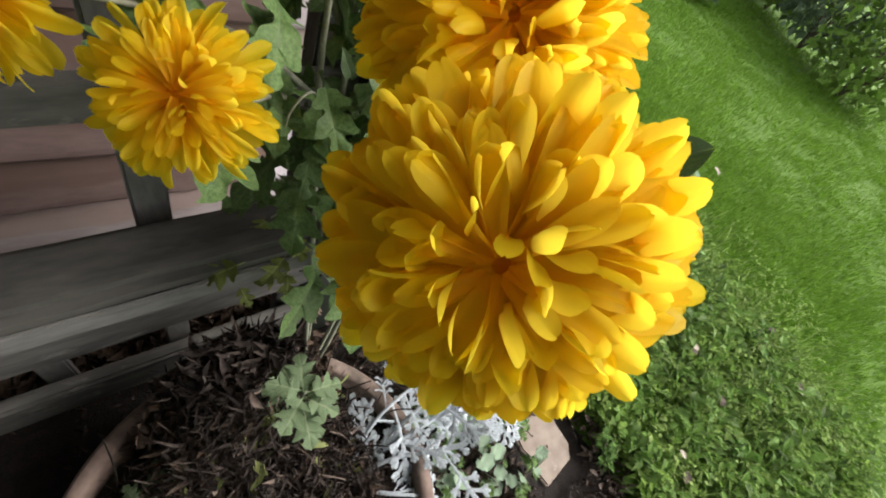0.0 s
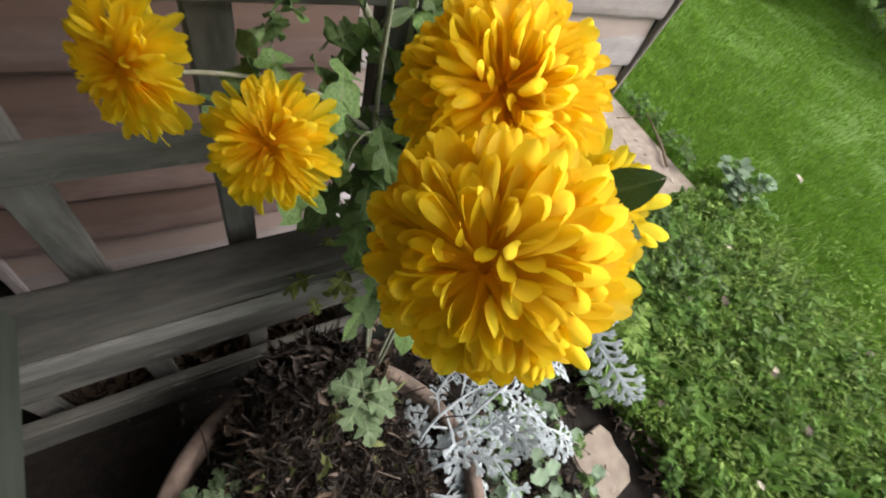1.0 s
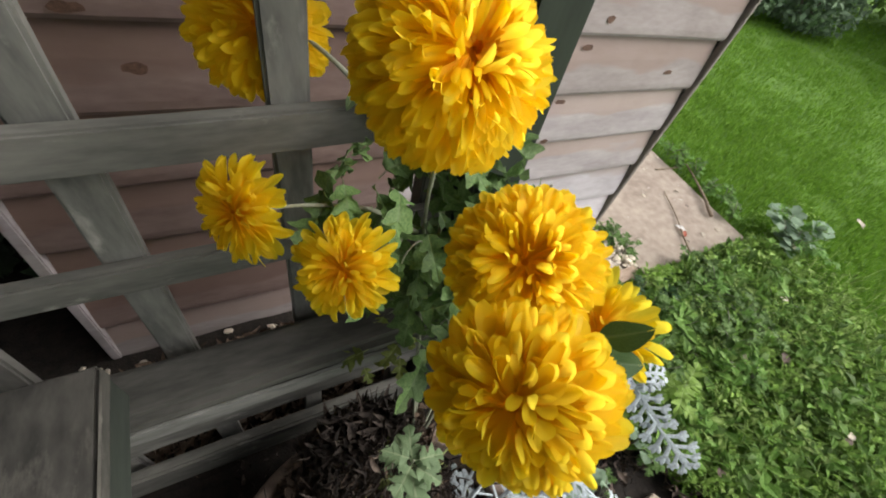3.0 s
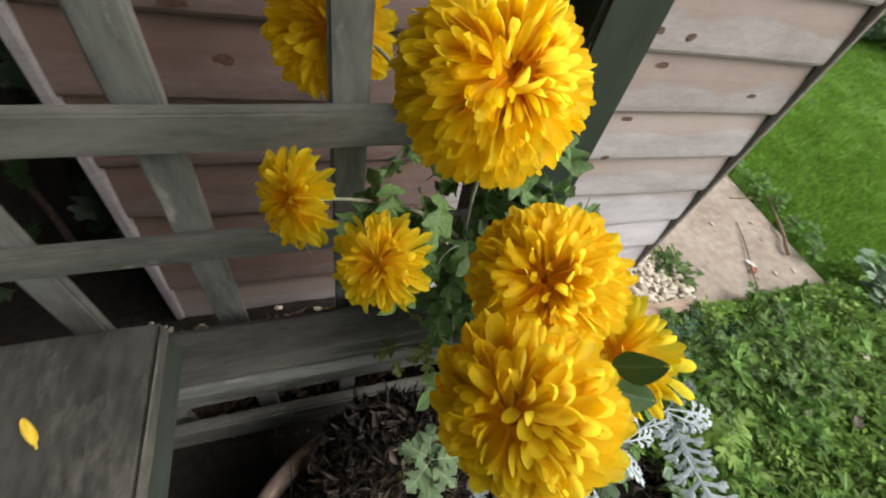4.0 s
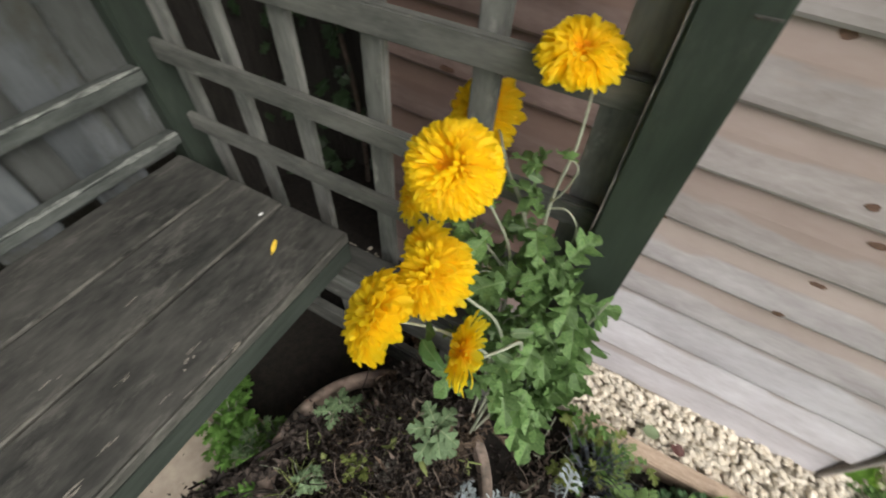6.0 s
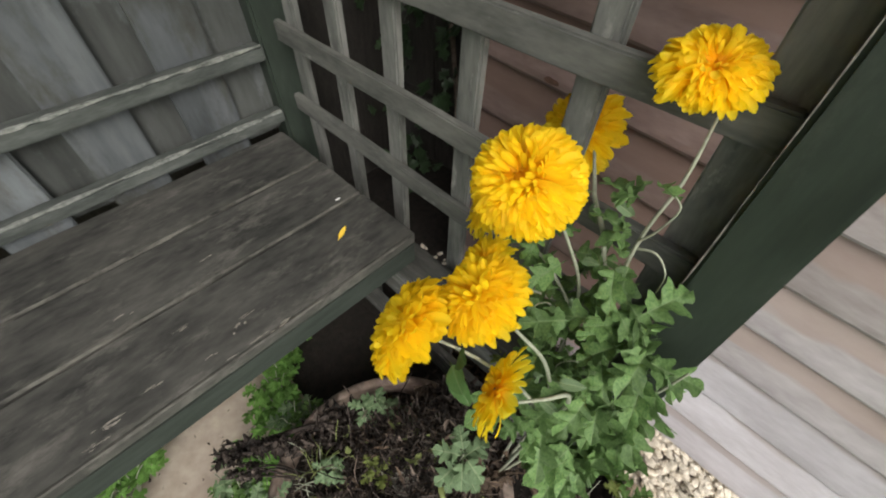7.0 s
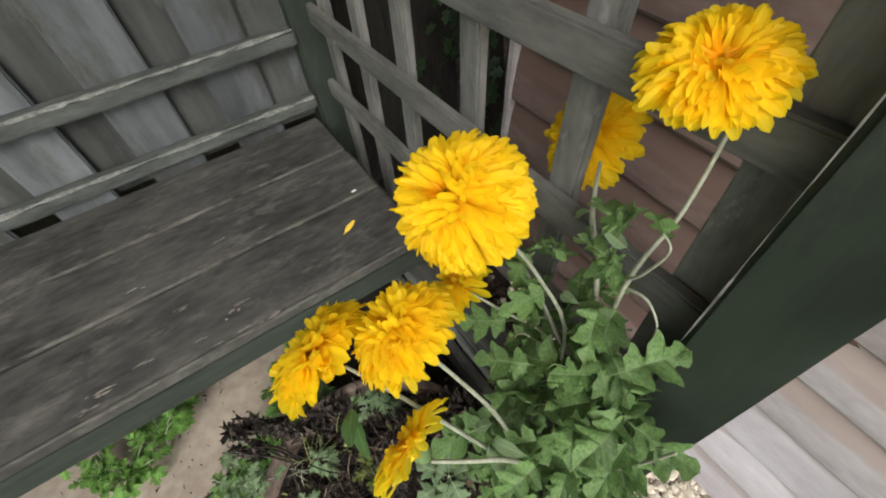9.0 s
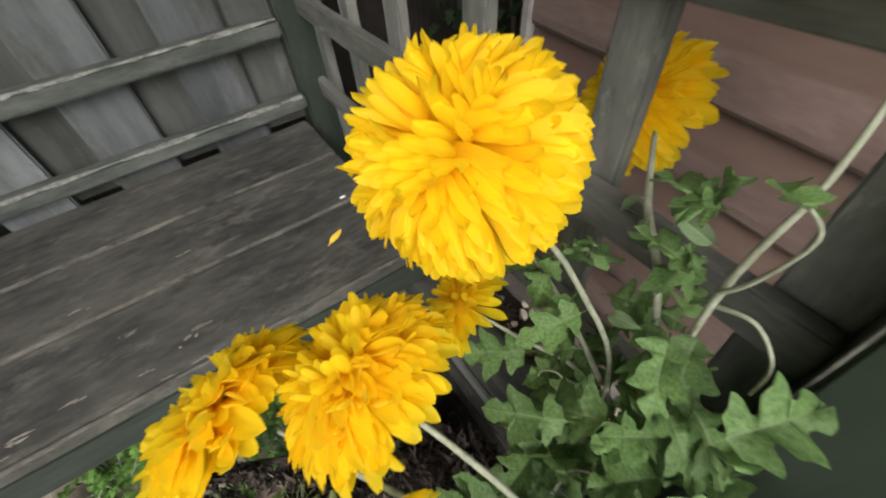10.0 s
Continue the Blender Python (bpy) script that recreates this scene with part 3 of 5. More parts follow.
part("roof", block(-0.38, 0.85, 0.195, 1.85, 1.925, 1.96, 0.004), M_TRIM, shed, "dark felted roof", smooth=False)
# the old shed has sunk at its lawn corner
pivot = Vector((0.764, 0.0, 0.0))
shed.matrix_basis = Matrix.Translation(pivot) @ Matrix.Rotation(0.056, 4, 'Y') @ Matrix.Translation(-pivot) @ shed.matrix_basis

# ---- arbour ----
arbour = thing("garden_arbour", "weathered dark green garden arbour with slatted bench seat and trellis side", "arbour seat", at=(-0.2, -0.6, 0))
RAILS = [(1.195, 1.227, 0.02), (1.072, 1.104, 0.02), (0.945, 0.977, 0.02), (0.821, 0.852, 0.01), (0.677, 0.7105, 0.015), (0.552, 0.5835, 0.012), (0.02, 0.05, 0.0)]


def racked(bm, sag=0.0, lean=0.0, level=0.705):
    """A timber of the racked trellis: rails sag towards the front post, bars lean with them."""
    for v in bm.verts:
        v.co.z -= sag * v.co.x
        v.co.x += lean * (v.co.z - level)
    return bm



def sliver(x, y, z0, z1, dx, dy, seed, along="z"):
    """A thin pale worn strip along a timber's arris."""
    bm = bmesh.new()
    rows = []
    n = int((z1 - z0) * 90)
    for i in range(n + 1):
        s = z0 + (z1 - z0) * i / n
        w = max(0.25, 0.8 + 1.1 * noise.noise(Vector((s * 14, seed, 0))) + 0.7 * noise.noise(Vector((s * 55, seed, 4))))
        p = [(x, y), (x + dx * w, y), (x, y + dy * w)]
        rows.append([bm.verts.new((a, b, s) if along == "z" else (a, s, b)) for a, b in p])
    for r0, r1 in zip(rows, rows[1:]):
        for k in range(3):
            bm.faces.new((r0[k], r0[(k + 1) % 3], r1[(k + 1) % 3], r1[k]))
    bm.faces.new(rows[0])
    bm.faces.new(list(reversed(rows[-1])))
    bmesh.ops.recalc_face_normals(bm, faces=bm.faces)
    return bm


for i, (z0, z1, sag) in enumerate(RAILS):
    part("trellis_rail", racked(block(-0.548, 0.155, 0.0, 0.0125, z0, z1, 0.002, 0.0012, i, 10), sag=sag), M_LATTICE, arbour, smooth=False)
for i, (x, w) in enumerate(((-0.530, 0.031), (-0.407, 0.031), (-0.284, 0.031), (-0.148, 0.031), (-0.0115, 0.029))):
    part("trellis_bar", racked(block(x, x + w, 0.0132, 0.0262, 0.02, 1.9, 0.0025, 0.0012, i + 20, 20), lean=0.042), M_LATTICE_UP, arbour, smooth=False)
part("trellis_stile", block(0.119, 0.1552, 0.0132, 0.036, 0.0, 1.9, 0.002, 0.0006, 40, 20), M_LATTICE_UP, arbour, smooth=False)
part("front_post", block(0.1555, 0.2085, -0.024, 0.042, 0.0, 1.95, 0.004, 0.0008, 50, 24), M_GREEN, arbour, "square post in dark green stain", smooth=False)
part("scratch", block(0.1900, 0.2060, -0.0249, -0.0238, 0.9140, 0.9162, 0.0004, 0.0004, 55, 4), M_WORN, arbour, "pale scratch across the green post", smooth=False)
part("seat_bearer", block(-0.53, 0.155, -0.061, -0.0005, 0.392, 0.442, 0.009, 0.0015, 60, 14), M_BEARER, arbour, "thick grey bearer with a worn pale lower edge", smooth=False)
part("bearer_ledge", block(-0.53, 0.155, -0.0655, -0.0612, 0.396, 0.424, 0.002, 0.0012, 62, 14), M_LEDGE, arbour, "pale worn ledge along the bearer", smooth=False)
part("lower_rail", block(-0.53, 0.155, -0.020, -0.0005, 0.062, 0.136, 0.004, 0.0012, 61, 10), M_LATTICE, arbour, smooth=False)
part("under_rail", block(-0.53, 0.155, -0.012, -0.0005, 0.218, 0.285, 0.003, 0.0012, 63, 10), M_LATTICE, arbour, smooth=False)
part("back_post", block(-0.600, -0.549, -0.030, 0.030, 0.0, 1.95, 0.004, 0.0008, 51, 20), M_GREEN, arbour, smooth=False)
part("worn_edge", sliver(0.1556, -0.0240, 0.56, 1.25, 0.0009, -0.0010, 9.0), M_WORN, arbour, "pale worn arris of the green post", smooth=False)
# other end, closing the arbour
for x in (-0.585, 0.1555):
    part("far_post", block(x, x + 0.0525, -1.56, -1.49, 0.0, 1.95, 0.004), M_GREEN, arbour, smooth=False)
for i in range(9):
    z = 0.15 + 0.2 * i
    part("far_trellis_rail", block(-0.532, 0.155, -1.54, -1.52, z, z + 0.037, 0.002), M_LATTICE, arbour, smooth=False)
for x in (-0.43, -0.30, -0.17, -0.04, 0.08):
    part("far_trellis_bar", block(x, x + 0.033, -1.519, -1.502, 0.02, 1.9, 0.002), M_LATTICE_UP, arbour, smooth=False)
# seat
for i, (x0, x1) in enumerate(((-0.309, -0.177), (-0.432, -0.3135), (-0.5650, -0.4365))):
    part("seat_plank", block(x0, x1, -1.49, -0.036, 0.498, 0.520, 0.004, 0.0016, 70 + i, 30), M_SEAT, arbour, smooth=False)
def worn_strip(edge, sgn, seed):
    """The splintered pale arris of a plank: an uneven sliver standing a hair proud."""
    bm = bmesh.new()
    rows = []
    n = 150
    for i in range(n + 1):
        y = -1.47 + 1.43 * i / n
        w = max(0.0002, 0.0002 + 0.0032 * noise.noise(Vector((y * 16, seed, 0))) + 0.0022 * noise.noise(Vector((y * 60, seed, 4))))
        x0, x1 = edge + sgn * 0.0008, edge + sgn * (0.0012 + w)
        rows.append([bm.verts.new((x0, y, 0.5145)), bm.verts.new((x0, y, 0.5190)), bm.verts.new(((x0 + x1) / 2, y, 0.5209)), bm.verts.new((x1, y, 0.5203)), bm.verts.new((x1, y, 0.5145))])
    for r0, r1 in zip(rows, rows[1:]):
        for k in range(5):
            bm.faces.new((r0[k], r0[(k + 1) % 5], r1[(k + 1) % 5], r1[k]))
    bm.faces.new(rows[0])
    bm.faces.new(list(reversed(rows[-1])))
    bmesh.ops.recalc_face_normals(bm, faces=bm.faces)
    return bm


for k, (edge, sgn) in enumerate(((-0.3135, -1), (-0.4365, -1), (-0.177, -1))):
    part("worn_edge", worn_strip(edge, sgn * (0.25 if edge == -0.177 else 0.75), 3.7 * k), M_WORN, arbour, "pale splintered plank edge", smooth=False)
def chip(x, y, long, wide, seed):
    """A torn patch of bare wood on the plank's top: ragged slivers lying with the grain."""
    rng = random.Random(seed)
    bm = bmesh.new()
    for _ in range(rng.randint(4, 7)):
        cx, cy = x + rng.gauss(0, wide * 1.1), y + rng.gauss(0, long * 0.7)
        ln, wd = long * rng.uniform(0.25, 0.75), wide * rng.uniform(0.3, 0.8)
        low, top = [], []
        for k in range(10):
            a = k * math.pi / 5
            r = rng.uniform(0.45, 1.2)
            px, py = cx + wd * r * math.cos(a), cy + ln * r * math.sin(a)
            low.append(bm.verts.new((px, py, 0.5190)))
            top.append(bm.verts.new((cx + (px - cx) * 0.8, cy + (py - cy) * 0.9, 0.5203 + 0.0005 * rng.random())))
        for k in range(10):
            bm.faces.new((low[k], low[(k + 1) % 10], top[(k + 1) % 10], top[k]))
        bm.faces.new(top)
    return bm


for k, (x, y, long, wide) in enumerate(((-0.216, -0.310, 0.009, 0.0032), (-0.227, -0.285, 0.012, 0.0012), (-0.202, -0.461, 0.013, 0.0032), (-0.213, -0.415, 0.010, 0.0016), (-0.1835, -0.312, 0.016, 0.0010), (-0.1820, -0.262, 0.010, 0.0010), (-0.338, -0.404, 0.009, 0.0016), (-0.202, -0.352, 0.008, 0.0012), (-0.190, -0.490, 0.012, 0.0020), (-0.355, -0.29, 0.007, 0.0014), (-0.265, -0.36, 0.010, 0.0010))):
    part("worn_patch", chip(x, y, long, wide, 200 + k), M_CHIP, arbour, "bare patch chipped out of the stained plank", smooth=False)
for k, z in enumerate((0.691, 0.573)):
    part("lichen_edge", sliver(-0.5398, z + 0.0004, -1.48, -0.035, -0.0062, -0.0042, 5.0 + k, "y"), M_LICHEN, arbour, "pale lichen along the back rail's edge", smooth=False)
part("seat_apron", block(-0.195, -0.180, -1.49, -0.036, 0.452, 0.497, 0.003, 0.0008, 75, 20), M_GREEN_Y, arbour, "dark green rail under the seat's front", smooth=False)
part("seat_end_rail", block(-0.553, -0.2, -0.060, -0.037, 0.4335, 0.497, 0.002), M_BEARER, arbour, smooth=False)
# back
part("back_rail", block(-0.566, -0.540, -1.49, -0.031, 0.664, 0.691, 0.004, 0.0022, 80, 30), M_BACK_RAIL, arbour, "lichen-edged back rail", smooth=False)
part("back_rail", block(-0.566, -0.540, -1.49, -0.031, 0.549, 0.573, 0.004, 0.0022, 81, 30), M_BACK_RAIL, arbour, "lichen-edged back rail", smooth=False)
part("back_rail", block(-0.566, -0.540, -1.49, -0.031, 1.20, 1.24, 0.003, 0.0018, 82, 30), M_LATTICE, arbour, smooth=False)
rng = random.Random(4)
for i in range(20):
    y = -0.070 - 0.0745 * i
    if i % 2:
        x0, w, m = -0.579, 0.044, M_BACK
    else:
        # set-back boards: recess shade painted in by the darker material
        x0, w, m = -0.5925, 0.043, M_BACK_SHADED
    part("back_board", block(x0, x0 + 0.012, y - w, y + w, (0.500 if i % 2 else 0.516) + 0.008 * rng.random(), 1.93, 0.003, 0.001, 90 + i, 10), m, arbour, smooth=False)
part("arbour_roof", block(-0.74, 0.24, -1.62, 0.19, 1.955, 1.985, 0.004), M_GREEN_Y, arbour, "boarded roof above the seat", smooth=False)


# ---- fence and ivy behind ----
fence = thing("garden_fence", "tall dark close-board fence behind the arbour", "fence", at=(-1.0, 0.5, 0))
for i in range(15):
    x = -1.78 + 0.1 * i
    part("fence_board", block(x, x + 0.108, 0.48 + (0.008 if i % 2 else 0), 0.496 + (0.008 if i % 2 else 0), 0.0, 2.05, 0.002), M_TRIM, fence, smooth=False)
part("fence_rail", block(-1.75, -0.32, 0.456, 0.479, 1.2, 1.25, 0.002), M_TRIM, fence, smooth=False)
part("fence_rail", block(-1.75, -0.32, 0.456, 0.479, 0.3, 0.35, 0.002), M_TRIM, fence, smooth=False)
fence_side = thing("garden_fence", "tall dark boundary fence along the arbour's back", "fence", at=(-0.78, -0.6, 0))
for i in range(22):
    y = -1.75 + 0.1 * i
    part("fence_board", block(-0.80 - (0.008 if i % 2 else 0), -0.784 - (0.008 if i % 2 else 0), y, y + 0.108, 0.0, 2.05, 0.002), M_TRIM, fence_side, smooth=False)

IVY_LEAF = [leaf_mesh("ivy_leaf", M_IVY, 2.5, 0.5, 0.5, 0.1, 0.12, s) for s in (1, 2)]
ivy = thing("ivy", "dark green ivy climbing the fence behind the trellis", "ivy", at=(-0.55, 0.44, 0))
part("stem", tube([(-0.55, 0.44, 0.0), (-0.52, 0.42, 0.4), (-0.60, 0.44, 0.9), (-0.54, 0.45, 1.5)], [0.008, 0.007, 0.005, 0.003]), M_TWIG, ivy)
rng = random.Random(8)
for i in range(150):
    p = Vector((rng.uniform(-0.77, -0.33), rng.uniform(0.30, 0.44), rng.uniform(0.03, 1.4) ** 1.0))
    piece("leaf", rng.choice(IVY_LEAF), aim(p, (rng.uniform(-1, 1), rng.uniform(-0.8, -0.1), rng.uniform(-1, 0.3)), (0.3 * rng.uniform(-1, 1), -1, 0.5), rng.uniform(0.035, 0.06)), ivy)


# ---- timber edging and gravel ----
part("edging_board", block(0.30, 0.895, 0.060, 0.096, -0.03, 0.042, 0.003, 0.0015, 99, 14), M_EDGE, None, smooth=False)
tagged(bpy.data.objects["edging_board"], "tan timber edging board holding back the gravel", "edging board")


bed("gravel_bed", 0.19, 0.935, 0.0965, 0.26, lambda x, y: 0.34 * max(0.0, y - 0.10), M_GRIT, "sandy grit beneath the gravel", 40, 12)


def stone_shape(seed):
    rng = random.Random(seed)
    bm = bmesh.new()
    bmesh.ops.create_icosphere(bm, subdivisions=1, radius=1)
    for v in bm.verts:
        v.co *= rng.uniform(0.72, 1.12)
    vs, fs = [tuple(v.co) for v in bm.verts], [tuple(w.index for w in f.verts) for f in bm.faces]
    bm.free()
    return np.array(vs), np.array(fs)


def scatter_stones(name, label, spots, size, mat, category, seed):
    rng = np.random.default_rng(seed)
    shapes = [stone_shape(s) for s in range(6)]
    V, F, off = [], [], 0
    for x, y, z in spots:
        vs, fs = shapes[rng.integers(6)]
        sc = rng.uniform(size * 0.6, size * 1.35) * np.array([1, rng.uniform(0.6, 0.95), rng.uniform(0.4, 0.7)])
        e = Euler((rng.uniform(-0.5, 0.5), rng.uniform(-0.5, 0.5), rng.uniform(0, 6.28))).to_matrix()
        V.append((vs * sc) @ np.array(e).T + (x, y, z))
        F.append(fs + off)
        off += len(vs)
    ob = raw(name, np.concatenate(V).tolist(), np.concatenate(F).tolist(), mat, None, smooth=False)
    return tagged(ob, label, category, kind="stuff")


rs = np.random.default_rng(5)
spots = []
for layer in range(2):
    for _ in range(900):
        x, y = rs.uniform(0.22, 0.93), rs.uniform(0.098, 0.235)
        spots.append((x, y, 0.006 + 0.34 * max(0.0, y - 0.10) * min(1.0, (0.93 - x) / 0.12) + 0.011 * layer + rs.uniform(-0.003, 0.004)))
for _ in range(34):
    x, y = rs.uniform(-0.45, 0.24), rs.uniform(0.14, 0.215)
    spots.append((x, y, bank(x, y) + 0.008 + rs.uniform(-0.004, 0.006)))
for _ in range(22):
    x, y = rs.uniform(0.0, 0.16), rs.uniform(0.12, 0.212)
    spots.append((x, y, bank(x, y) + 0.012 + rs.uniform(-0.004, 0.006)))
for _ in range(45):
    x, y = rs.uniform(0.80, 0.95), rs.uniform(0.09, 0.5)
    spots.append((x, y, 0.004))
scatter_stones("gravel", "buff angular gravel along the foot of the shed", spots, 0.0108, M_STONE, "gravel", 2)


# ---- terracotta pot ----
POT = Vector((0.0, -0.275, 0.0))


def lathe(profile, centre, sides=72, seed=0):
    bm = bmesh.new()
    rings = []
    for r, z in profile:
        ring = []
        for k in range(sides):
            a = 2 * math.pi * k / sides
            w = 1 + 0.006 * noise.noise(Vector((math.cos(a) * 2, math.sin(a) * 2, z * 12 + seed)))
            ring.append(bm.verts.new(centre + Vector((r * w * math.cos(a), r * w * math.sin(a), z))))
        rings.append(ring)
    for r0, r1 in zip(rings, rings[1:]):
        for k in range(sides):
            bm.faces.new((r0[k], r0[(k + 1) % sides], r1[(k + 1) % sides], r1[k]))
    bm.faces.new(list(reversed(rings[0])))
    bm.faces.new(rings[-1])
    return bm


pot = thing("flower_pot", "large round terracotta flower pot with a dusty rolled rim", "flower pot", at=(0, -0.275, 0))
part("pot_body", lathe([(0.14, 0.0), (0.15, 0.004), (0.172, 0.09), (0.188, 0.158), (0.190, 0.160), (0.1845, 0.160), (0.17, 0.09), (0.135, 0.02)], POT), M_POT, pot)
part("rim", lathe([(0.1905, 0.152), (0.204, 0.155), (0.207, 0.175), (0.206, 0.196), (0.201, 0.202), (0.190, 0.202), (0.186, 0.198), (0.1850, 0.162)], POT, seed=4), M_POT, pot, "thick rolled rim with pale dust")


def soil_disc():
    bm = bmesh.new()
    rings = []
    for i in range(14):
        r = 0.183 * i / 13
        ring = []
        for k in range(60):
            a = 2 * math.pi * k / 60
            x, y = r * math.cos(a), r * math.sin(a)
            z = 0.168 + 0.014 * noise.noise(Vector((x * 16, y * 16, 3))) + 0.008 * noise.noise(Vector((x * 50, y * 50, 7)))
            ring.append(bm.verts.new(POT + Vector((x, y, z))))
        rings.append(ring)
    for r0, r1 in zip(rings[1:], rings[2:]):
        for k in range(60):
            bm.faces.new((r0[k], r0[(k + 1) % 60], r1[(k + 1) % 60], r1[k]))
    bm.faces.new(rings[1])
    for v in rings[0]:
        bm.verts.remove(v)
    return bm


part("potting_soil", soil_disc(), M_SOIL, pot, "dark crumbly compost")
# ---- chrysanthemum ----
def petal_mesh(name, bend, cup, seed, notch=0.0):
    """A strap petal one unit long along x, narrow at its base, with a blunt spoon tip."""
    rng = random.Random(seed)
    cols = (-1.0, -0.5, 0.0, 0.5, 1.0)
    stations = (0.0, 0.25, 0.48, 0.68, 0.82, 0.91, 0.97, 1.0)
    verts, faces, uvs = [], [], []
    x = z = last = 0.0
    twist = rng.uniform(-0.3, 0.3)
    for i, s in enumerate(stations):
        a = bend * 0.6 - bend * 1.5 * s ** 1.4
        x += math.cos(a) * (s - last)
        z += math.sin(a) * (s - last)
        last = s
        w = 0.40 + 0.60 * min(1, s / 0.68) ** 1.1
        if s > 0.74:
            w *= math.sqrt(max(0.0, 1 - ((s - 0.74) / 0.262) ** 2))
        w = 0.098 * max(w, 0.16)
        for c in cols:
            dx = (0.012 * math.cos(2.5 * c + seed) - notch * (1 - abs(c))) * (1 if s > 0.95 else 0)
            lift = cup * w * (abs(c) ** 1.5) + 0.014 * math.sin(6 * s + 2 * c + seed) + twist * w * c * s
            verts.append((x + dx, w * c, z + lift))
            uvs.append((s, c * 0.5 + 0.5))
    n = len(cols)
    for i in range(len(stations) - 1):
        for k in range(n - 1):
            a = i * n + k
            faces.append((a, a + n, a + n + 1, a + 1))
    me = raw(name, verts, faces, M_PETAL, "mesh")
    layer = me.uv_layers.new(name="UVMap")
    for lp in me.loops:
        layer.data[lp.index].uv = uvs[lp.vertex_index]
    return me


PETALS = {k: [petal_mesh("petal", b, c, 10 * j + i, nt) for i, (c, nt) in enumerate(((0.5, 0.0), (0.8, 0.02), (0.3, 0.03), (1.0, 0.0)))]
          for j, (k, b) in enumerate((("flat", 0.25), ("arched", 0.6), ("curled", 0.95), ("hooked", -0.8)))}


def petal_poses(radius, count, seed, low=-0.3, dome=0.7, ragged=0.08):
    """Petal poses in the head's own frame, z out of the face: golden-angle whorls whose petals overlap like scales, each pointing down the dome."""
    rng = random.Random(seed)

    def on_dome(az, elev, r):
        z = math.sin(elev)
        return Vector((math.cos(az) * math.cos(elev), math.sin(az) * math.cos(elev), z * (dome if z > 0 else 0.75))) * r

    out = []
    for i in range(count):
        f = (i + 0.5) / count
        sin_e = 0.985 - f ** 0.95 * (0.985 - low)
        elev = math.asin(max(-1, min(1, sin_e))) + rng.uniform(-0.12, 0.12)
        az = i * 2.399963 + rng.uniform(-0.2, 0.2)
        tip = on_dome(az, elev, radius * (1 + rng.uniform(-ragged, ragged)) * (1.12 if f < 0.12 else 1.0))
        rise = 0.20 + 0.62 * min(1.0, f / 0.35) + rng.uniform(-0.15, 0.15)
        base = on_dome(az + rng.uniform(-0.15, 0.15), min(1.5, elev + rise), radius * (0.60 - 0.12 * f))
        if f < 0.12:
            base = on_dome(az + rng.uniform(-0.6, 0.6), 1.1, radius * 0.34)
        along = tip - base
        reach = along.length
        out_dir = (tip + base).normalized()
        r = rng.random()
        if f < 0.12:
            kind = "hooked" if r < 0.75 else "flat"
        elif f < 0.5:
            kind = "flat" if r < 0.5 else ("hooked" if r < 0.85 else "arched")
        else:
            kind = "flat" if r < 0.55 else ("arched" if r < 0.80 else "hooked")
        m = aim(base, along, out_dir, 1.0, rng.uniform(-0.40, 0.40))
        wide = radius * (0.66 + 0.32 * f) * rng.uniform(0.82, 1.18)
        out.append((kind, rng.randrange(4), m @ Matrix.Diagonal((reach, wide, reach * 0.9, 1))))
    return out


def head_frame(at, face, spin=0.0):
    z = Vector(face).normalized()
    x = z.orthogonal().normalized()
    x = Matrix.Rotation(spin, 3, z) @ x
    y = z.cross(x)
    return Matrix.Translation(at) @ Matrix((x, y, z)).transposed().to_4x4()


def flower_head(plant, at, face, radius, count, seed, single=True, label="", low=-0.3, dome=0.7, ragged=0.08, slim=1.0):
    fr = head_frame(at, face, seed * 0.7)
    bm = bmesh.new()
    bmesh.ops.create_uvsphere(bm, u_segments=16, v_segments=8, radius=1)
    for v in bm.verts:
        v.co = fr @ Vector((v.co.x * radius * 0.19, v.co.y * radius * 0.19, (v.co.z * 0.20 - 0.12) * radius))
    head = part("flower_head", bm, M_LEAF, plant, label)
    bm = bmesh.new()
    bmesh.ops.create_uvsphere(bm, u_segments=14, v_segments=8, radius=1)
    for v in bm.verts:
        v.co = fr @ Vector((v.co.x * radius * 0.38, v.co.y * radius * 0.38, (v.co.z * 0.30 * dome + 0.05) * radius))
    part("core", bm, M_CORE, head)
    poses = petal_poses(radius, count, seed, low, dome, ragged)
    poses = [(k, i, m @ Matrix.Diagonal((1, slim, 1, 1))) for k, i, m in poses]
    inner = poses[:max(0, count - 295)] if single else poses
    if single:
        for kind, i, m in poses[len(inner):]:
            piece("petal", PETALS[kind][i], fr @ m, head)
    if inner:
        bm = bmesh.new()
        uvl = bm.loops.layers.uv.new("UVMap")
        for kind, i, m in inner:
            tmp = PETALS[kind][i].copy()
            tmp.transform(fr @ m)
            bm.from_mesh(tmp)
            bpy.data.meshes.remove(tmp)
        part("inner_petals" if single else "petals", bm, M_PETAL, head)
    return head


plant = thing("chrysanthemum", "chrysanthemum with big double yellow flower heads on grey-green stems", "flowering plant", at=(0.08, -0.13, 0.17))
flower_head(plant, (0.0394, -0.2263, 0.7364), (-0.69, -0.42, 0.56), 0.0372, 330, 1, True, "large open yellow head with loose outer petals", low=-0.35, dome=0.50, ragged=0.10, slim=1.2)
flower_head(plant, (0.0654, -0.1797, 0.7487), (-0.50, -0.38, 0.74), 0.0345, 420, 2, True, "dense domed yellow head", low=-0.30, dome=0.72, slim=0.95)
flower_head(plant, (0.0452, -0.1203, 0.8049), (0.02, -0.62, 0.74), 0.0400, 560, 3, True, "round pompom yellow head", low=-0.60, dome=0.88, ragged=0.05, slim=0.86)
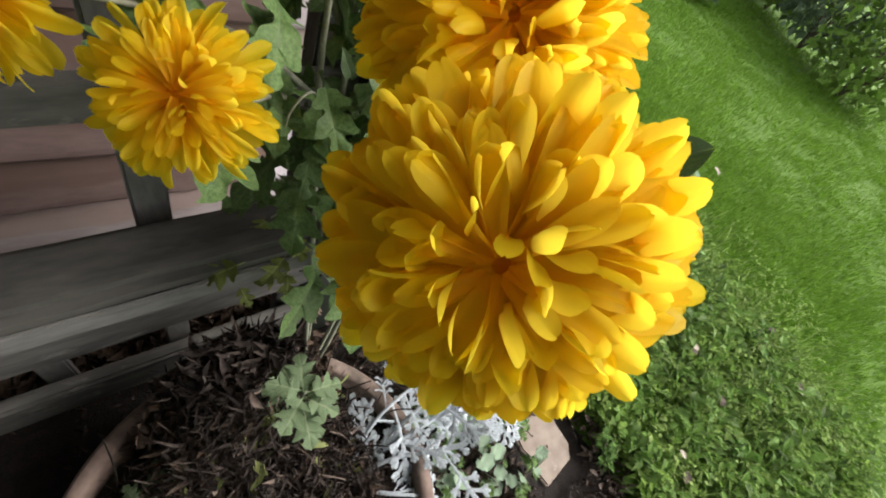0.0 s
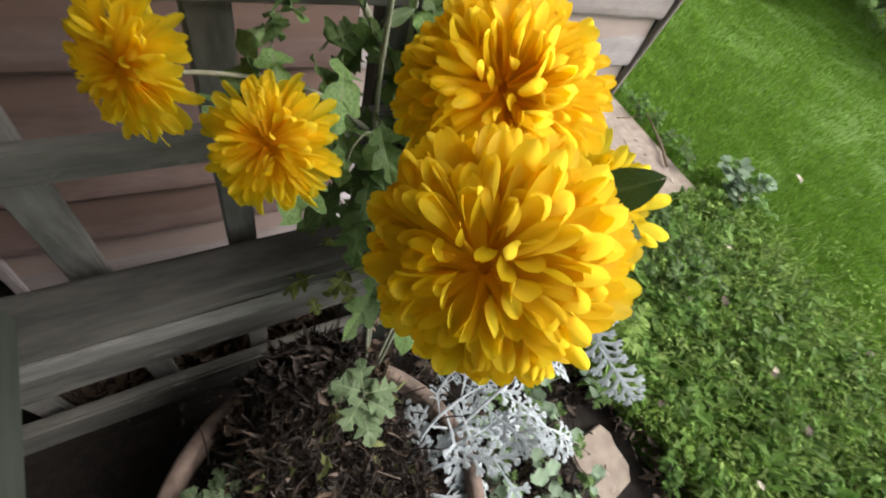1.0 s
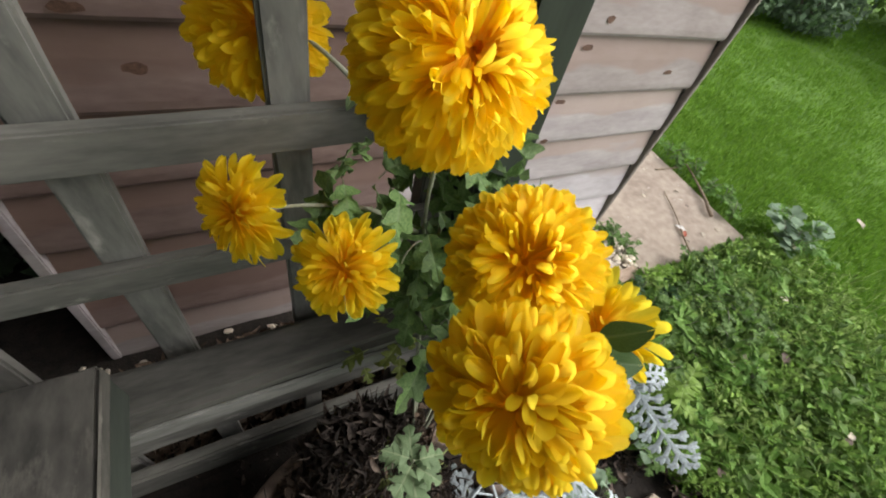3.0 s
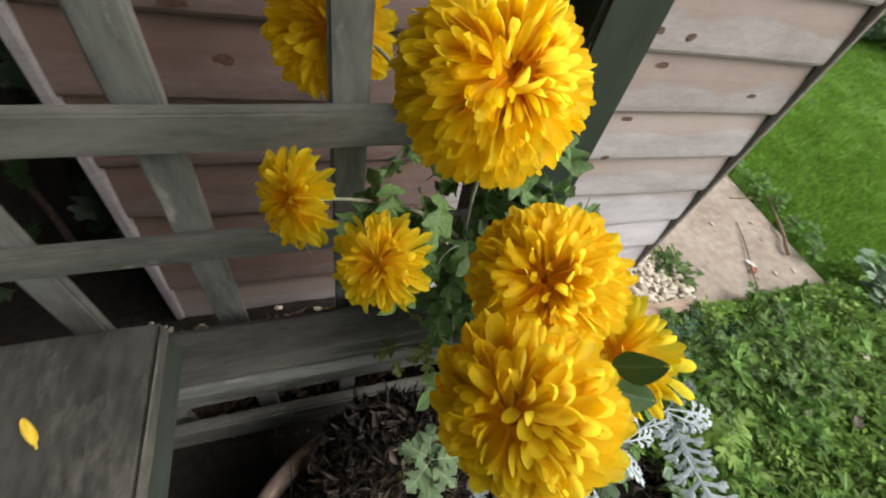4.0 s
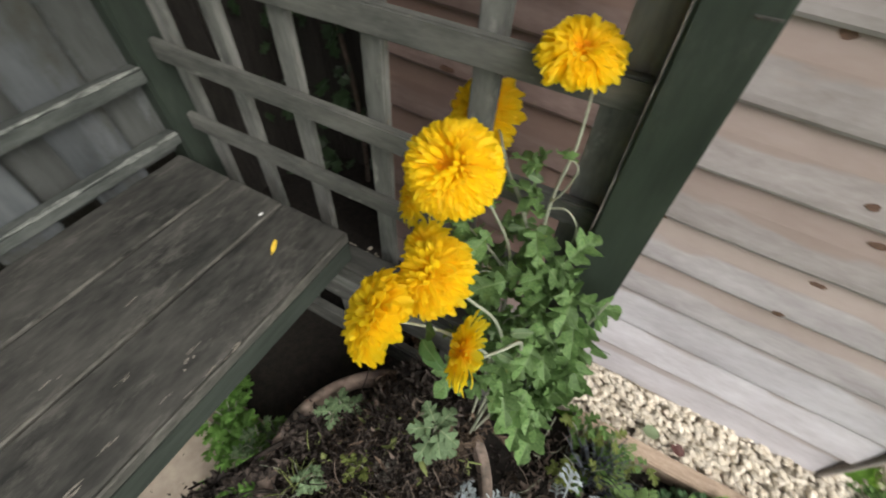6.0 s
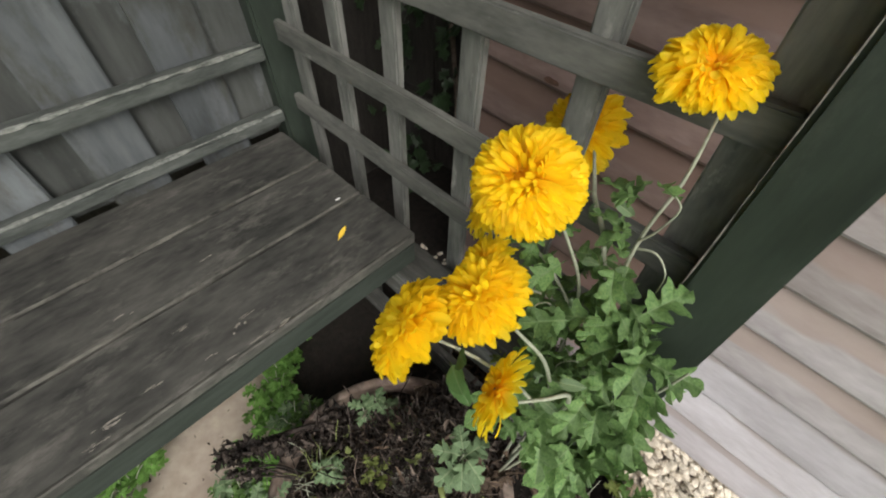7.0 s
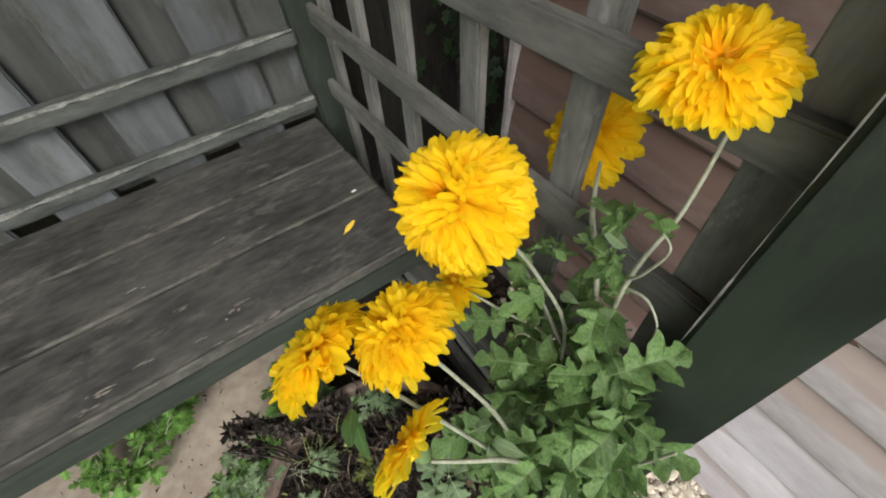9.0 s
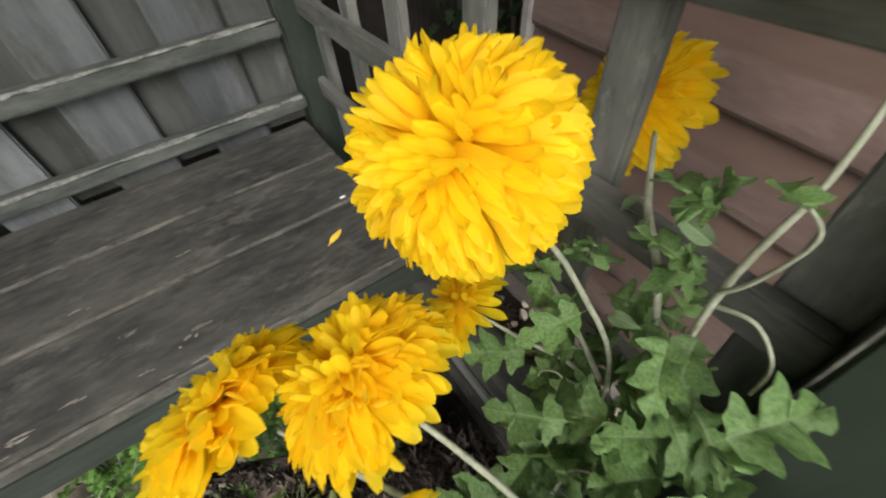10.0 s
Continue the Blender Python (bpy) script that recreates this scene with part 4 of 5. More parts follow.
flower_head(plant, (-0.0407, -0.0380, 0.6680), (-0.72, -0.52, 0.42), 0.0365, 150, 4, False, "smaller yellow head with spiky petals", low=-0.10, dome=0.50, ragged=0.15)
flower_head(plant, (0.0095, -0.1000, 0.6633), (-0.45, -0.55, 0.66), 0.0345, 150, 5, False, "smaller yellow head with spiky petals", low=-0.10, dome=0.50, ragged=0.15)
flower_head(plant, (0.1105, -0.2070, 0.7110), (-0.82, -0.38, 0.40), 0.0320, 80, 6, False, "thin side head partly hidden by leaves", low=-0.05, dome=0.40, ragged=0.14)
flower_head(plant, (0.0965, -0.0130, 0.8620), (0.05, -0.35, 0.93), 0.0342, 330, 7, False, "topmost yellow head resting against the trellis", low=-0.15, dome=0.5, ragged=0.12)
flower_head(plant, (-0.004, 0.057, 0.738), (-0.25, -0.70, 0.60), 0.047, 280, 8, False, "yellow head poking behind the trellis bar", low=-0.25, dome=0.6, ragged=0.10)

ROOT = (0.10, -0.135, 0.165)
STEMS = [
    [(0.056, -0.111, 0.790), (0.072, -0.082, 0.735), (0.091, -0.050, 0.625), (0.10, -0.075, 0.45), ROOT],
    [(0.071, -0.177, 0.739), (0.089, -0.164, 0.712), (0.116, -0.145, 0.655), (0.128, -0.120, 0.50), (0.115, -0.130, 0.30), ROOT],
    [(0.047, -0.218, 0.723), (0.079, -0.196, 0.700), (0.114, -0.163, 0.63), (0.125, -0.130, 0.52)],
    [(0.120, -0.203, 0.705), (0.131, -0.184, 0.696), (0.141, -0.164, 0.684), (0.140, -0.140, 0.60), (0.125, -0.120, 0.48)],
    [(0.112, -0.006, 0.840), (0.116, -0.022, 0.790), (0.111, -0.036, 0.722), (0.117, -0.042, 0.55), (0.115, -0.075, 0.36), ROOT],
    [(0.006, 0.052, 0.730), (0.022, 0.034, 0.741), (0.034, 0.018, 0.737), (0.045, 0.005, 0.728), (0.054, -0.003, 0.718), (0.080, -0.020, 0.698), (0.106, -0.038, 0.650)],
    [(-0.034, -0.036, 0.662), (0.000, -0.036, 0.658), (0.045, -0.045, 0.650), (0.087, -0.047, 0.612)],
    [(0.014, -0.096, 0.654), (0.040, -0.076, 0.635), (0.070, -0.054, 0.615), (0.092, -0.050, 0.575)],
    [(0.119, -0.041, 0.790), (0.126, -0.039, 0.779), (0.119, -0.039, 0.750), (0.110, -0.037, 0.731)],
    [(0.144, -0.040, 0.694), (0.142, -0.039, 0.717), (0.128, -0.038, 0.731), (0.111, -0.035, 0.722)],
    [(0.200, -0.066, 0.66), (0.192, -0.068, 0.60), (0.168, -0.082, 0.48), (0.130, -0.110, 0.32), ROOT],
]
for i, pts in enumerate(STEMS):
    thin = 0.6 if len(pts) == 4 and pts[0][2] in (0.790, 0.694) else 1.0
    r = [(0.0011 + 0.00034 * min(k, 4)) * thin for k in range(len(pts))]
    part("stem", tube(pts, r), M_STEM, plant)

OVAL_LEAF = [cut_leaf("leaf", M_PALE_LEAF, OVAL, c, 0.5, 0.04, 0.9, s) for s, c in ((71, 0.3), (72, 0.7))]
SIDE_LEAVES = [((0.056, -0.006, 0.722), (0.15, -0.15, -0.9), 0.030), ((0.048, -0.001, 0.726), (-0.5, -0.3, -0.5), 0.018), ((0.100, -0.070, 0.640), (-0.4, -0.3, 0.8), 0.024), ((0.080, -0.060, 0.700), (0.5, -0.2, 0.5), 0.020),
               ((0.115, -0.150, 0.655), (-0.2, -0.6, 0.5), 0.024), ((0.120, -0.160, 0.640), (0.7, -0.2, 0.2), 0.024), ((0.128, -0.165, 0.690), (0.6, 0.2, 0.3), 0.022), ((0.098, -0.022, 0.740), (-0.6, -0.3, 0.4), 0.024)]
for p, d, size in SIDE_LEAVES:
    piece("leaf", OVAL_LEAF[int(size * 1000) % 2], aim(p, d, (-0.3, -0.6, 0.6), size), plant, "small oval pale green leaf")
for k in range(14):
    rk = random.Random(300 + k)
    b = Vector((rk.uniform(0.07, 0.17), rk.uniform(-0.10, -0.04), rk.uniform(0.42, 0.66)))
    a = rk.uniform(0, 6.28)
    u = Vector((math.cos(a) * 0.022, math.sin(a) * 0.018 - 0.01, 0.006))
    part("leaf_stalk", tube([b, b + u * 0.5 + Vector((0, 0, 0.012)), b + u, b + u * 1.15 - Vector((0, 0, 0.014))], [0.0009, 0.0008, 0.0007, 0.0005], 5), M_STEM, plant)
MUM_LEAF = [cut_leaf("leaf", M_LEAF, LOBED, c, f, r, w, s) for s, c, f, r, w in ((11, 0.25, 0.4, 0.07, 1.0), (12, 0.6, 0.5, 0.09, 0.9), (13, 0.05, 0.65, 0.06, 0.85), (14, 0.45, 0.1, 0.10, 1.1), (19, 0.8, 0.3, 0.08, 0.95))]
OLD_LEAF = [cut_leaf("leaf", M_LEAF_OLD, LOBED, c, 0.2, 0.06, 1.0, s) for s, c in ((15, 0.3), (16, 0.1))]
DARK_LEAF = [cut_leaf("leaf", M_LEAF_DARK, OVAL, 0.12, 0.22, 0.02, 1.25, s) for s in (17, 18)]
CLUMPS = [
    ((0.050, -0.035, 0.668), (0.028, 0.012, 0.020), 22, 0.032), ((0.095, -0.052, 0.530), (0.018, 0.014, 0.035), 20, 0.036), ((0.085, -0.055, 0.610), (0.024, 0.020, 0.032), 28, 0.035),
    ((0.140, -0.075, 0.640), (0.018, 0.020, 0.028), 20, 0.034), ((0.162, -0.080, 0.560), (0.024, 0.025, 0.050), 38, 0.041),
    ((0.165, -0.100, 0.460), (0.026, 0.030, 0.055), 40, 0.045), ((0.176, -0.092, 0.450), (0.018, 0.020, 0.022), 26, 0.041),
    ((0.125, -0.110, 0.510), (0.030, 0.026, 0.055), 28, 0.040), ((0.180, -0.075, 0.435), (0.014, 0.014, 0.018), 10, 0.036),
    ((0.100, -0.026, 0.770), (0.008, 0.006, 0.010), 5, 0.026), ((0.102, -0.032, 0.700), (0.012, 0.008, 0.016), 12, 0.028),
    ((0.130, -0.034, 0.670), (0.006, 0.004, 0.012), 7, 0.028), ((0.138, -0.130, 0.620), (0.011, 0.014, 0.018), 10, 0.031),
]
rng = random.Random(21)
for c, sp, count, size in CLUMPS:
    for _ in range(int(count * 0.8)):
        o = Vector((rng.gauss(0, 1) * sp[0], rng.gauss(0, 1) * sp[1], rng.gauss(0, 1) * sp[2]))
        p = Vector(c) + o
        if p.z < 0.425 or (p.z < 0.47 and (p.x < 0.115 or p.y < -0.12)):
            continue
        p.x = min(p.x, 0.176 + 0.02 * rng.random())
        if p.x > 0.128 and p.y > -0.055:
            p.y = -0.055 - rng.random() * 0.02
        if p.y > -0.02:
            p.y = -0.025
        if (p - Vector((0.008, -0.092, 0.664))).length < 0.048 and p.y < -0.045:
            continue
        out = Vector((o.x / sp[0] * 0.6 + rng.uniform(-0.6, 0.6), o.y / sp[1] * 0.6 - 0.3 + rng.uniform(-0.5, 0.4), rng.uniform(-0.7, 0.35)))
        if p.x > 0.155:
            out.x = min(out.x, 0.15)
        piece("leaf", rng.choice(MUM_LEAF), aim(p - out.normalized() * size * 0.3, out, (rng.uniform(-0.5, 0.5), rng.uniform(-0.7, 0.2), 1.0), size * rng.uniform(0.85, 1.6), rng.uniform(-0.4, 0.4)), plant)
for _ in range(8):
    p = Vector((rng.gauss(0.074, 0.018), rng.gauss(-0.052, 0.010), rng.gauss(0.42, 0.040)))
    piece("leaf", rng.choice(OLD_LEAF), aim(p, (rng.uniform(-1, 0.4), rng.uniform(-1, 0.1), rng.uniform(-0.8, 0.2)), (0, -0.4, 1), rng.uniform(0.025, 0.04)), plant)
piece("leaf", DARK_LEAF[0], aim((0.0765, -0.2245, 0.735), (0.80, -0.50, 0.12), (-0.3, -0.5, 0.8), 0.023), plant, "smooth oval dark green leaf")
piece("leaf", DARK_LEAF[1], aim((0.0785, -0.2265, 0.729), (0.95, -0.30, -0.40), (-0.2, -0.7, 0.7), 0.026), plant, "smooth oval dark green leaf")
piece("leaf", DARK_LEAF[0], aim((0.078, -0.2185, 0.742), (0.35, -0.35, 0.55), (-0.6, -0.5, 0.4), 0.024), plant, "smooth oval dark green leaf")

# ---- seedling in the pot ----
seed_leaf = [cut_leaf("leaf", M_PALE_LEAF, LOBED, c, 0.15, 0.05, 1.15, s) for s, c in ((31, 0.2), (32, 0.35))]


def young_plant(name, label, base, top, leaves, size, seed, meshes=None):
    rng = random.Random(seed)
    t = thing(name, label, "plant", at=base)
    b, u = Vector(base), Vector(top)
    mid = (b + u) / 2 + Vector((rng.uniform(-0.01, 0.01), rng.uniform(-0.01, 0.01), 0))
    part("stem", tube([b, mid, u], [0.002, 0.0016, 0.001]), M_STEM, t)
    for i in range(leaves):
        f = 0.60 + 0.40 * i / max(1, leaves - 1)
        p = b + (u - b) * f
        a = i * 2.4 + rng.uniform(-0.4, 0.4)
        d = (math.cos(a), math.sin(a), rng.uniform(-0.25, 0.6) * (0.5 + f))
        piece("leaf", rng.choice(meshes or seed_leaf), aim(p, d, (0, 0, 1), size * rng.uniform(0.75, 1.15) * (1.1 - 0.3 * f)), t)
    return t


young_plant("seedling", "pale green lobed seedling growing in the pot", (0.06, -0.185, 0.165), (0.066, -0.176, 0.345), 15, 0.050, 3)
POT_WEEDS = [((-0.120, -0.195), 0.07, 9, 0.034, seed_leaf), ((-0.062, -0.170), 0.06, 6, 0.026, seed_leaf), ((-0.023, -0.262), 0.05, 8, 0.032, OLD_LEAF), ((-0.088, -0.318), 0.05, 7, 0.026, seed_leaf), ((-0.126, -0.22), 0.06, 8, 0.032, seed_leaf), ((-0.039, -0.269), 0.05, 7, 0.030, OLD_LEAF), ((-0.092, -0.185), 0.06, 7, 0.029, seed_leaf), ((-0.10, -0.33), 0.05, 7, 0.029, seed_leaf), ((0.01, -0.33), 0.05, 7, 0.028, OLD_LEAF), ((-0.05, -0.37), 0.05, 7, 0.030, seed_leaf)]
for k, ((x, y), h, count, size, meshes) in enumerate(POT_WEEDS):
    young_plant("seedling", "small yellow-green seedling in the pot" if meshes is OLD_LEAF else "small green seedling in the pot", (x, y, 0.165), (x - 0.006, y - 0.004, 0.175 + h), count, size, 50 + k, meshes)
tuft = thing("grass_tuft", "tuft of thin pale grass growing in the pot", "grass", at=(-0.114, -0.34, 0.168))
rng = random.Random(61)
for i in range(26):
    b = Vector((-0.114 + rng.gauss(0, 0.014), -0.34 + rng.gauss(0, 0.014), 0.166))
    a = rng.uniform(0, 6.28)
    e = b + Vector((math.cos(a) * 0.04, math.sin(a) * 0.04, rng.uniform(0.03, 0.07)))
    part("blade", tube([b, b.lerp(e, 0.5) + Vector((0, 0, 0.015)), e], [0.0012, 0.0011, 0.0004], 4), M_LEAF_OLD if i % 3 else M_STEM, tuft)
young_plant("seedling", "bright yellow-green weed between pot and edging", (0.29, -0.07, 0.0), (0.295, -0.072, 0.12), 9, 0.036, 9, OLD_LEAF)
BRIGHT_SPRIG = [cut_leaf("leaf", M_SPRIG, LOBED, 0.35, 0.2, 0.07, 1.0, s) for s in (33, 34)]
young_plant("seedling", "bright green weed beside the silver plant", (0.68, -0.24, 0.0), (0.70, -0.232, 0.12), 10, 0.075, 8, BRIGHT_SPRIG)

# ---- silver plant ----
SILVER_LEAF = [feather_leaf("leaf", M_SILVER, p, c, s) for s, c, p in ((41, 0.3, 3), (42, 0.6, 4), (44, -0.1, 3))]
SILVER_LONG = feather_leaf("leaf", M_SILVER, 5, 0.15, 43, True, 0.12)
silver = thing("dusty_miller", "silver-white dusty miller with finely cut felted leaves", "foliage plant", at=(0.12, -0.27, 0.165))
SILVER_STEMS = [
    ([(0.12, -0.27, 0.165), (0.22, -0.245, 0.22), (0.34, -0.215, 0.265), (0.47, -0.18, 0.268)], (2, 3, 5)),
    ([(0.12, -0.27, 0.165), (0.20, -0.27, 0.205), (0.30, -0.275, 0.21), (0.36, -0.33, 0.16)], (2, 4, 7)),
    ([(0.11, -0.27, 0.165), (0.15, -0.235, 0.205), (0.20, -0.22, 0.225), (0.25, -0.215, 0.22)], (2, 3, 4)),
    ([(0.12, -0.25, 0.165), (0.17, -0.205, 0.195), (0.25, -0.165, 0.185), (0.34, -0.125, 0.155)], (1, 3, 5)),
    ([(0.11, -0.28, 0.165), (0.16, -0.285, 0.20), (0.23, -0.31, 0.195)], (2, 4)),
    ([(0.10, -0.29, 0.165), (0.14, -0.32, 0.195), (0.20, -0.36, 0.18)], (2, 3)),
]
rng = random.Random(9)
for pts, counts in SILVER_STEMS:
    part("stem", tube(pts, [0.0034, 0.0028, 0.0022, 0.0014][:len(pts)]), M_SILVER, silver)
    for k, count in enumerate(counts):
        for j in range(count):
            p = Vector(pts[k]).lerp(Vector(pts[k + 1]), rng.random())
            d = (Vector(pts[k + 1]) - Vector(pts[k])).normalized() * 0.6 + Vector((rng.uniform(-0.7, 0.7), rng.uniform(-0.8, 0.8), rng.uniform(-0.35, 0.22)))
            piece("leaf", rng.choice(SILVER_LEAF), aim(p, d, (rng.uniform(-0.5, 0.1), rng.uniform(-0.4, 0.4), 1), rng.uniform(0.055, 0.098)), silver)
for p, d, size in (((0.465, -0.18, 0.27), (0.106, -0.205, -0.16), 0.155), ((0.50, -0.24, 0.21), (0.105, -0.205, -0.12), 0.17), ((0.47, -0.185, 0.262), (0.3, -0.50, -0.55), 0.09), ((0.465, -0.18, 0.27), (0.15, 0.12, 0.4), 0.06)):
    piece("leaf", SILVER_LONG, aim(p, d, (-0.6, -0.2, 0.7), size) @ Matrix.Diagonal((1, 0.92, 1, 1)), silver, "long drooping silver leaf")

# ---- dried stuff in the pot ----
def litter(name, label, count, place, size, mat, seed, category, wide=(0.05, 0.26)):
    rng = random.Random(seed)
    V, F = [], []
    for _ in range(count):
        p = Vector(place(rng))
        e = Euler((rng.uniform(-1.6, 1.6), rng.uniform(-1.6, 1.6), rng.uniform(0, 6.28))).to_matrix()
        ln, wd, cv = size * rng.uniform(0.5, 1.7), size * rng.uniform(*wide), rng.uniform(-1.9, 1.9)
        o = len(V)
        for s, w in ((0, 0.2), (0.35, 1), (0.7, 0.8), (1, 0.1)):
            for c in (-1, 0, 1):
                V.append(p + e @ Vector((ln * (s - 0.5), wd * w * c, ln * cv * (s - 0.5) ** 2 + 0.4 * wd * abs(c))))
        for i in range(3):
            for k in range(2):
                a = o + i * 3 + k
                F.append((a, a + 3, a + 4, a + 1))
    return tagged(raw(name, V, F, mat), label, category, kind="stuff")


def heap(r):
    a, d = r.uniform(0, 6.28), 0.168 * math.sqrt(r.random())
    x, y = POT.x + d * math.cos(a), POT.y + d * math.sin(a)
    back = math.exp(-((x - 0.02) ** 2 + (y + 0.14) ** 2) / 0.012)
    return x, y, 0.168 + r.random() * (0.022 + 0.16 * back + 0.06 * max(0.0, noise.noise(Vector((x * 14, y * 14, 2))))) * min(1.0, (0.185 - d) / 0.06)


litter("dried_foliage", "dead brown crumpled foliage heaped in the pot", 8000, heap, 0.025, M_DEAD, 3, "dead leaves", (0.015, 0.085))
litter("dry_straw", "thin grey-tan dry stalks tangled in the dead foliage", 650, heap, 0.034, M_TWIG, 17, "dead stalks", (0.012, 0.03))


litter("withered_scraps", "grey-tan withered leaf scraps among the pot's dark litter", 260, heap, 0.019, M_TWIG, 19, "dead leaves", (0.05, 0.26))


litter("russet_scraps", "reddish brown curled leaf scraps in the pot", 1500, heap, 0.021, M_CRISP, 27, "dead leaves", (0.03, 0.14))
litter("olive_scraps", "wilted olive leaf bits in the pot", 150, heap, 0.020, M_LEAF_OLD, 47, "dead leaves", (0.10, 0.35))


def clump(r):
    u = r.random()
    a, d = r.uniform(0, 6.28), (0.088 - 0.045 * u * u) * math.sqrt(r.random())
    return 0.025 + d * 1.2 * math.cos(a), -0.110 + d * 0.65 * math.sin(a), 0.17 + 0.15 * u


litter("dead_foliage", "dead dark brown leaves hanging on old stalks at the pot's back", 1700, clump, 0.026, M_DEAD, 13, "dead leaves", (0.04, 0.20))


def spill(r):
    u = r.random()
    if u < 0.35:
        return r.gauss(-0.160, 0.018), r.gauss(-0.290, 0.026), 0.180 + 0.040 * r.random()
    k = r.random()
    return -0.17 - 0.075 * k + r.gauss(0, 0.006), -0.34 - 0.11 * k + r.gauss(0, 0.007), 0.212 + 0.02 * math.sin(3.1 * k) + r.gauss(0, 0.005)


litter("spilling_dead_leaves", "dark withered leaves spilling over the pot's rim", 420, spill, 0.020, M_DEAD, 37, "dead leaves", (0.06, 0.34))


def floor_bits(r):
    x, y = r.uniform(-0.2, 0.70), r.uniform(-0.75, 0.05)
    if 0.45 < x < 0.58 and -0.52 < y < -0.34 and r.random() < 0.9:
        y = 0.04 - 0.1 * r.random()
    return x, y, 0.004 + 0.012 * r.random()


litter("leaf_litter", "dry leaf litter scattered on the soil", 2600, floor_bits, 0.014, M_DEAD, 5, "leaf litter")

def under_seat(r):
    return r.uniform(-0.60, -0.25), r.uniform(-0.95, -0.32), 0.014 + 0.006 * r.random()


def strip_bits(r):
    return r.uniform(-0.27, 0.18), r.uniform(0.05, 0.205), 0.012 + 0.016 * r.random()


litter("gravel_litter", "brown leaf scraps caught among the gravel behind the trellis", 620, strip_bits, 0.021, M_CRISP, 41, "leaf litter", (0.08, 0.4))
def bank_bits(r):
    x, y = r.uniform(-0.32, 0.14), r.uniform(0.0, 0.17)
    return x, y, bank(x, y) + 0.004 + 0.022 * r.random()


litter("bank_litter", "brown dead leaves heaped on the bank behind the trellis", 1500, bank_bits, 0.026, M_CRISP, 43, "leaf litter", (0.06, 0.34))
litter("slab_litter", "dark leaf crumbs strewn over the slab under the seat", 170, under_seat, 0.009, M_DEAD, 29, "leaf litter")


def beside_pot(r):
    x, y = r.uniform(0.20, 0.66), r.uniform(-0.62, 0.02)
    if 0.44 < x < 0.59 and -0.53 < y < -0.33:
        x -= 0.2
    return x, y, 0.006 + 0.016 * r.random()


old = thing("dead_plant", "withered brown plant collapsing over the pot's back rim", "dead plant", at=(0.03, -0.13, 0.168))
CRISP_LEAF = [cut_leaf("leaf", M_CRISP, LOBED, c, f, 0.12, 1.0, s) for s, c, f in ((91, 0.9, 0.9), (92, -0.6, 1.2), (93, 1.3, 0.5))]
rng = random.Random(44)
for i in range(46):
    b = Vector((rng.uniform(-0.07, 0.11), rng.uniform(-0.19, -0.12), 0.166))
    e = b + Vector((rng.uniform(-0.03, 0.05), rng.uniform(0.0, 0.06), rng.uniform(0.05, 0.14)))
    m = b.lerp(e, 0.5) + Vector((rng.uniform(-.012, .012), rng.uniform(-.012, .012), 0.01))
    part("stalk", tube([b, m, e], [0.0015, 0.0012, 0.0008], 5), M_CRISP if i % 3 else M_TWIG, old)
    for j in range(5):
        p = m.lerp(e, rng.uniform(-0.4, 1.0))
        d = (rng.uniform(-1, 1), rng.uniform(-1, 1), rng.uniform(-1.0, 0.3))
        piece("leaf", rng.choice(CRISP_LEAF), aim(p, d, (rng.uniform(-1, 1), rng.uniform(-1, 1), 0.6), rng.uniform(0.018, 0.034)), old)
litter("pale_litter", "pale dry leaf scraps and stalks on the soil beside the pot", 1900, beside_pot, 0.024, M_TWIG, 23, "leaf litter")
dry = thing("dried_branch", "dead dark branch with seed heads hanging over the pot's rim", "dead branch", at=(-0.12, -0.36, 0.168))
part("twig", tube([(-0.150, -0.255, 0.200), (-0.185, -0.315, 0.209), (-0.219, -0.384, 0.212), (-0.238, -0.430, 0.206), (-0.246, -0.472, 0.196)], [0.0055, 0.0050, 0.0042, 0.0032, 0.0018], 7), M_DEAD, dry)
part("twig", tube([(-0.219, -0.384, 0.212), (-0.236, -0.405, 0.222), (-0.262, -0.438, 0.214)], [0.0034, 0.0026, 0.0015], 6), M_DEAD, dry)
rng = random.Random(12)
for i in range(7):
    e = Vector((-0.18 - 0.05 * rng.random(), -0.41 - 0.06 * rng.random(), 0.20 + 0.06 * rng.random()))
    part("twig", tube([(-0.12, -0.36, 0.168), Vector((-0.16, -0.39, 0.205)) + Vector((rng.uniform(-.01, .01), rng.uniform(-.02, .02), rng.uniform(0, .02))), e], [0.0018, 0.0014, 0.0009]), M_DEAD, dry)
    for j in range(9):
        p = Vector((-0.16, -0.39, 0.21)).lerp(e, rng.uniform(0.3, 1.0)) + Vector((rng.uniform(-.008, .008), rng.uniform(-.008, .008), rng.uniform(-.006, .006)))
        bm = bmesh.new()
        bmesh.ops.create_icosphere(bm, subdivisions=1, radius=0.0036 * rng.uniform(0.7, 1.4))
        bmesh.ops.translate(bm, verts=bm.verts, vec=p)
        part("seed_head", bm, M_DEAD, dry)
